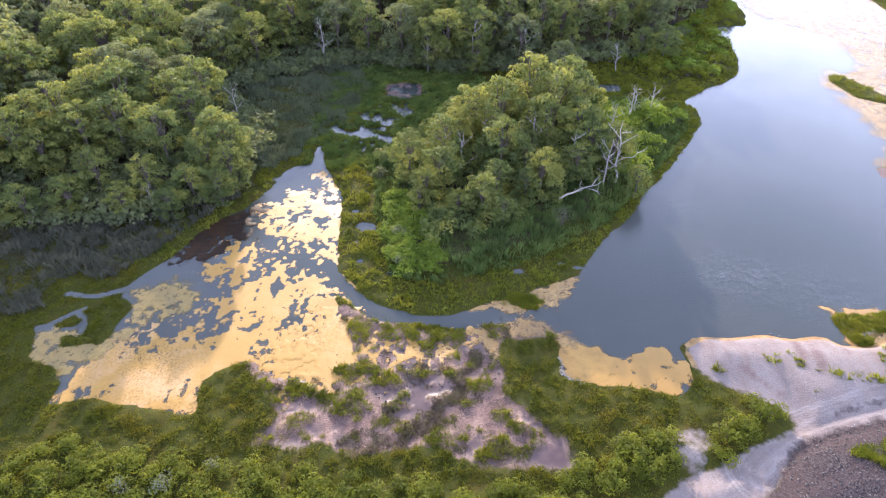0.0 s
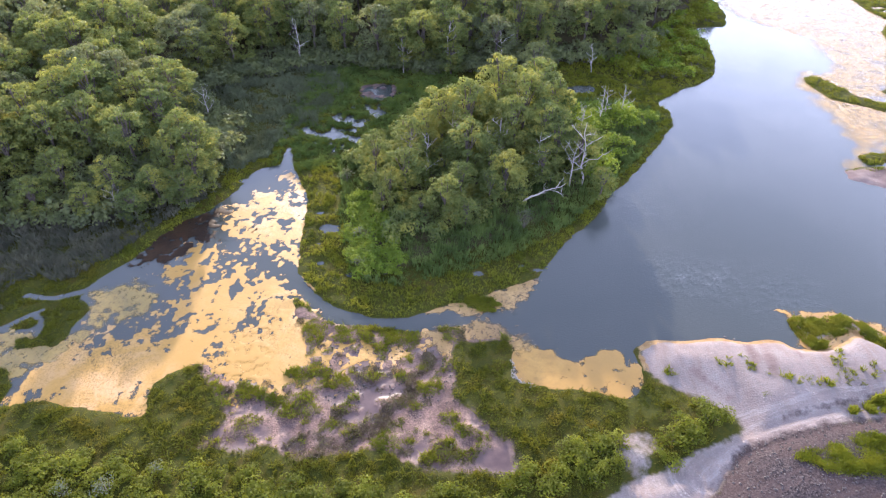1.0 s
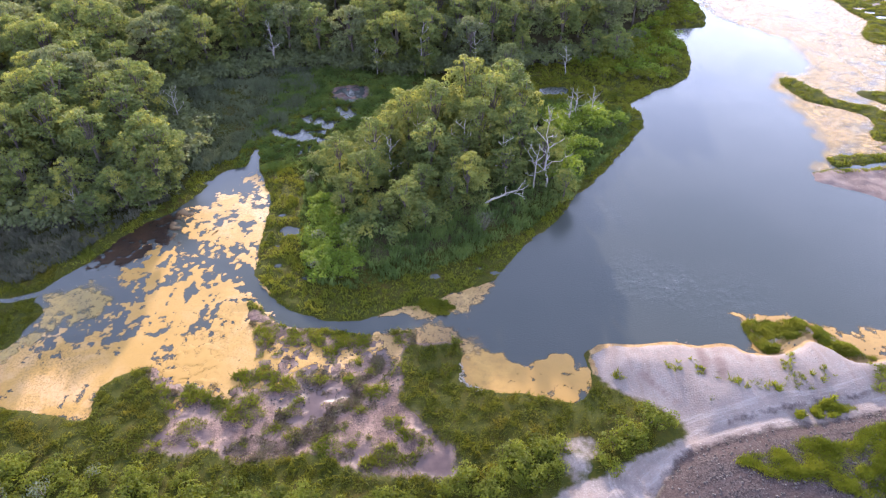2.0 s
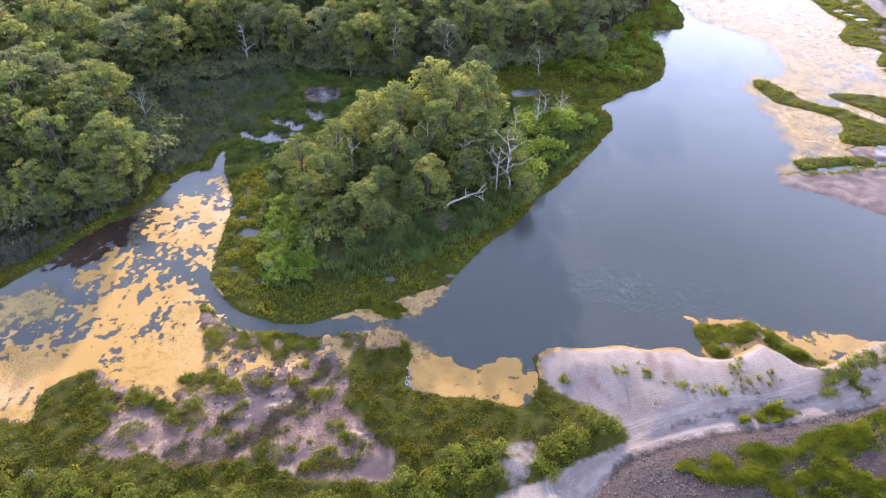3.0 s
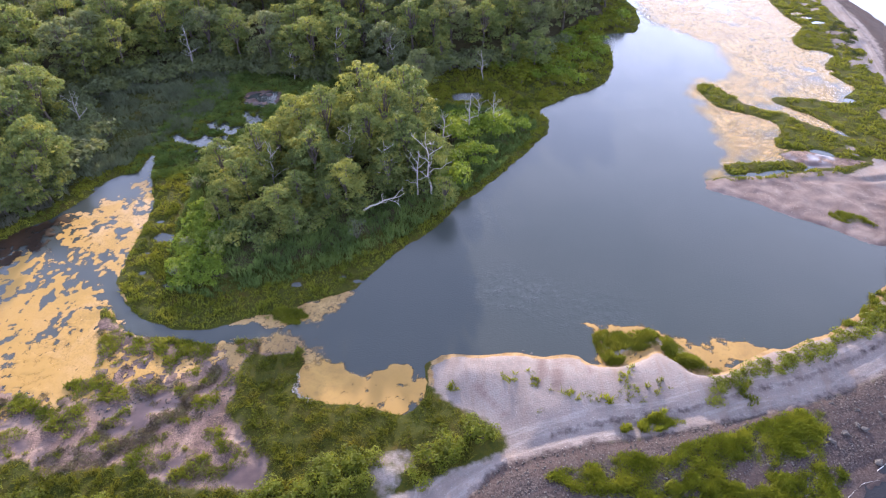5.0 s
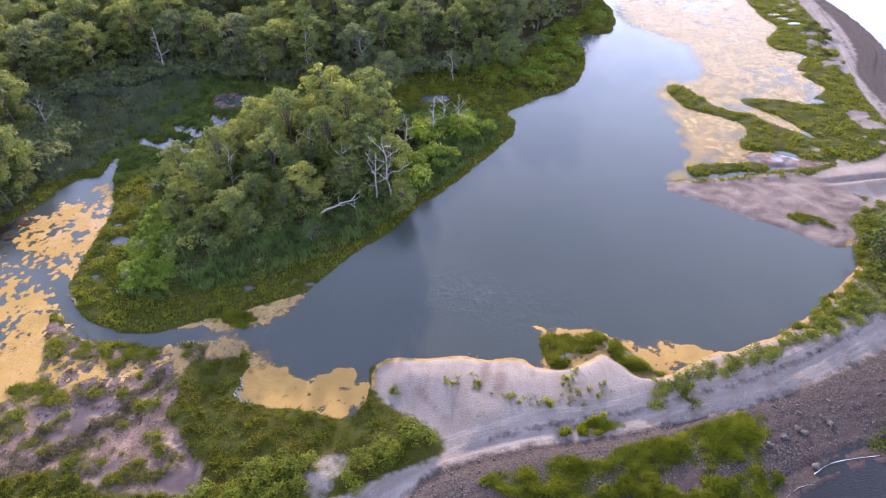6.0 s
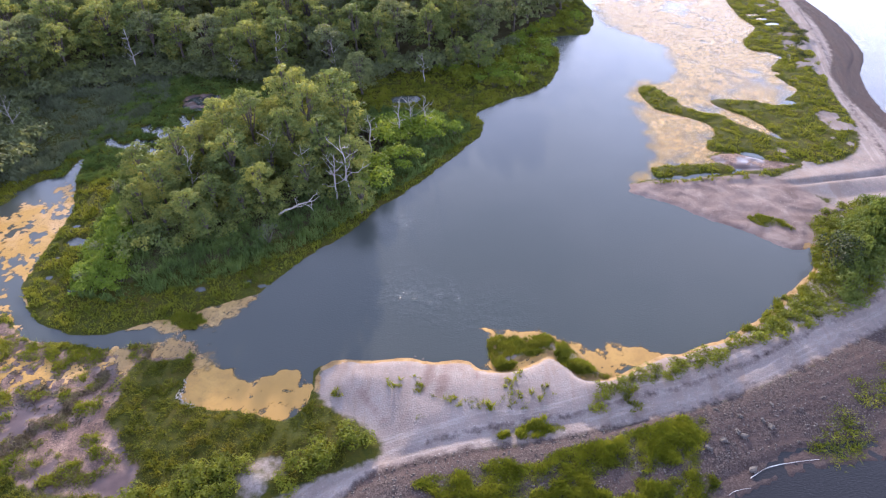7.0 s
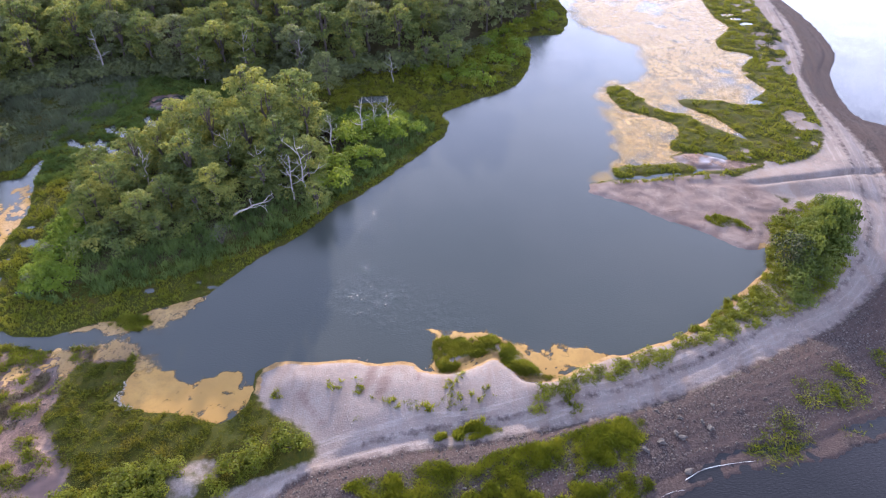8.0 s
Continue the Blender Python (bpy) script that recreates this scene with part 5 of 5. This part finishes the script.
blades("bank_grass", x, y, 0.36, 0.085, 6, M_FRINGE, "bright green grass on the far bank", lean=0.4, seed=25)
# grassy spit, ridge and track grass
for corners, count, h, seed in ((SPIT_GRASS, 7000, 0.3, 26), (ISLET, 900, 0.4, 30), (DUNE_GRASS, 9000, 0.4, 27), (TRACK_GRASS, 2200, 0.34, 28), ([(66.6, 58.7), (68.4, 59.2), (69.8, 58.4), (71.5, 56.2), (69.2, 56.8), (67.1, 57.6)], 700, 0.35, 29)):
    p = np.array(corners)
    x, y = strew(count * 3, p[:, 0].min(), p[:, 0].max(), p[:, 1].min(), p[:, 1].max(), seed)
    x, y = choose(x, y, (inside(corners, x, y) + (fbm(x, y, 1.5, 30) - 0.5) * 1.4 > 0.05) & (fbm(x, y, 0.9, 39) > 0.4))
    blades("ridge_grass", x, y, h * 0.75, 0.06, 5, M_SHRUB if seed == 28 else M_FRINGE, "bright green grass on the sand spit", lean=0.4, seed=seed + 10)
# weed on the gravel beach
for corners, count, hole, seed, label in ((BEACH_WEED, 30000, 0.24, 31, "vivid green weed bed on the gravel beach"), (SEA_WEED, 11000, 0.47, 32, "sparse green weed at the water's edge")):
    p = np.array(corners)
    x, y = strew(count, p[:, 0].min(), p[:, 0].max(), p[:, 1].min(), p[:, 1].max(), seed)
    x, y = choose(x, y, (inside(corners, x, y) + (fbm(x, y, 1.5, 33) - 0.5) * 1.4 > 0.0) & (fbm(x, y, 2.6, 34) > hole) & (fbm(x, y, 0.8, 38) > 0.24) & (np.maximum.reduce([inside(g, x, y) for g in WEED_GAPS]) + (fbm(x, y, 0.9, 37) - 0.5) < 0))
    blades("beach_weed", x, y, 0.19, 0.05, 9, M_BEACHWEED, label, spread=0.16, lean=0.45, seed=seed + 10, hump=1.0) if seed == 31 else blades("sea_weed", x[::2], y[::2], 0.16, 0.06, 5, M_BEACHWEED, label, spread=0.2, lean=1.2, seed=seed + 10)
# sprouts on the sand
x, y = strew(1100, 22, 48, 30.5, 36, 35)
sprout_line = to_line(smooth([(27.6, 34.2), (29.6, 33.7), (32.6, 32.0), (34.9, 32.0), (38.2, 32.4), (40.5, 33.0)], False), x, y)
x, y = choose(x, y, (heights(x, y, sand_in) > 1.0) & ((sprout_line < 0.9) & (fbm(x, y, 0.6, 36) > 0.54) | (fbm(x, y, 2.5, 36) > 0.66)))
blades("sand_sprouts", x, y, 0.3, 0.07, 12, M_SHRUB, "scattered green sprouts on the bare sand", spread=0.1, lean=0.5, seed=37)


# ---- stones ----
def stone_mesh(seed):
    bm = bmesh.new()
    bmesh.ops.create_icosphere(bm, subdivisions=2, radius=0.5)
    for v in bm.verts:
        v.co *= 1 + 0.9 * (noise.noise(v.co * 2.6 + Vector((seed * 7.1, 0, 0))))
        v.co.z *= 0.5
    data = bpy.data.meshes.new("stone")
    bm.to_mesh(data), bm.free()
    data.materials.append(M_ROCK)
    return data


ROCKS = [stone_mesh(i) for i in range(4)]
for k, (x, y, s) in enumerate([(53.6, 29.0, 0.7), (54.9, 29.8, 0.6), (55.3, 29.4, 0.8), (57.3, 30.8, 0.55), (57.8, 30.3, 0.7), (55.6, 31.2, 0.5), (55.0, 26.6, 0.9), (52.2, 28.3, 0.7), (58.6, 32.4, 0.45), (53.9, 31.9, 0.4), (29.6, 37.3, 0.4), (28.9, 37.6, 0.35)]):
    rock = tagged(new("rock", ROCKS[k % 4]), "weathered grey-brown rock on the gravel beach", "rock", group="rocks on the beach")
    rock.matrix_basis = Matrix.Translation((x, y, max(float(heights(np.array([x]), np.array([y]))[0]), -0.05) + s * 0.12)) @ Matrix.Rotation(k * 1.7, 4, "Z") @ Matrix.Diagonal((s * 0.85, s * 0.62, s * 0.55, 1))
r = np.random.RandomState(40)
octa = np.array([(1, 0, 0), (0, 1, 0), (-1, 0, 0), (0, -1, 0), (0, 0, 0.7), (0, 0, -0.7)])
tri = np.array([(0, 1, 4), (1, 2, 4), (2, 3, 4), (3, 0, 4), (1, 0, 5), (2, 1, 5), (3, 2, 5), (0, 3, 5)])


def pebbles(name, x, y, small, large, material, label):
    """Loose stones, uncounted, joined into one object."""
    n = len(x)
    s = small + (large - small) * r.rand(n) ** 3
    z, turn = heights(x, y) + s * 0.25, r.uniform(0, 6.283, n)
    v = octa[None] * s[:, None, None] * r.uniform(0.7, 1.3, (n, 6, 1))
    c, d = np.cos(turn)[:, None], np.sin(turn)[:, None]
    v = np.stack([v[..., 0] * c - v[..., 1] * d, v[..., 0] * d + v[..., 1] * c, v[..., 2]], -1) + np.stack([x, y, z], -1)[:, None]
    data = mesh_of(name, v.reshape(-1, 3), (tri[None] + 6 * np.arange(n)[:, None, None]).reshape(-1, 3), material)
    return tagged(new(name, data), label, "gravel", kind="stuff")


x, y = strew(30000, 24, 90, 20, 50, 41)
x, y = choose(x, y, (heights(x, y, gravel_in) > -0.3) & (heights(x, y) > 0.02))
pebbles("beach_gravel", x, y, 0.03, 0.105, M_STONE, "loose dark gravel and cobbles on the beach")
x, y = strew(14000, 18, 88, 22, 66, 42)
x, y = choose(x, y, (np.maximum(heights(x, y, sand_in), inside(SAND_FLAT, x, y)) > 0.3) & (heights(x, y) > 0.05) & (fbm(x, y, 2.5, 43) > 0.48))
pebbles("sand_pebbles", x, y, 0.02, 0.07, M_SHELL, "pale pebbles and shell bits strewn on the sand")
bank_stones = smooth([(9.0, 34.9), (9.0, 33.6), (9.4, 32.6), (10.6, 32.0)], False, 40)
pebbles("shore_pebbles", bank_stones[:, 0] + r.normal(0, 0.16, len(bank_stones)), bank_stones[:, 1] + r.normal(0, 0.16, len(bank_stones)), 0.06, 0.16, M_SHELL, "pale rounded stones lining the small bay")
x, y = strew(5000, -20, 10, 30, 42, 44)
x, y = choose(x, y, (heights(x, y, mud_mask) > 0.5) & (fbm(x, y, 1.5, 45) > 0.56) & (heights(x, y) > 0))
pebbles("mud_clods", x, y, 0.04, 0.11, M_ROCK, "dark clods and shells drying on the mud")

# ---- foam at the sea's edge ----
FOAM = [[(50.5, 23.2), (52.8, 24.8), (54.3, 25.2)], [(54.6, 26.0), (56.3, 26.9), (58.2, 27.3), (60.4, 27.6)]]
for k, line in enumerate(FOAM):
    p = smooth(line, False, 14)
    d = np.gradient(p, axis=0)
    d /= np.linalg.norm(d, axis=1)[:, None]
    side = np.stack([-d[:, 1], d[:, 0]], -1) * (0.004 + 0.022 * (0.5 + 0.5 * np.sin(np.arange(len(p)) * 0.35 + k)) * r.uniform(0.6, 1.0, len(p)))[:, None]
    p = p + r.normal(0, 0.012, p.shape)
    zz = np.full((len(p), 1), 0.0)
    v = np.vstack([np.hstack([p - side, zz - 0.02]), np.hstack([p, zz + 0.03]), np.hstack([p + side, zz - 0.02])])
    m = len(p)
    f = [(i, i + 1, i + 1 + m * 1, i + m) for i in range(m - 1)] + [(i + m, i + 1 + m, i + 1 + 2 * m, i + 2 * m) for i in range(m - 1)]
    tagged(new("sea_foam", mesh_of("sea_foam", v, np.array(f), M_FOAM, True)), "thin white foam line where waves break", "foam", kind="stuff")
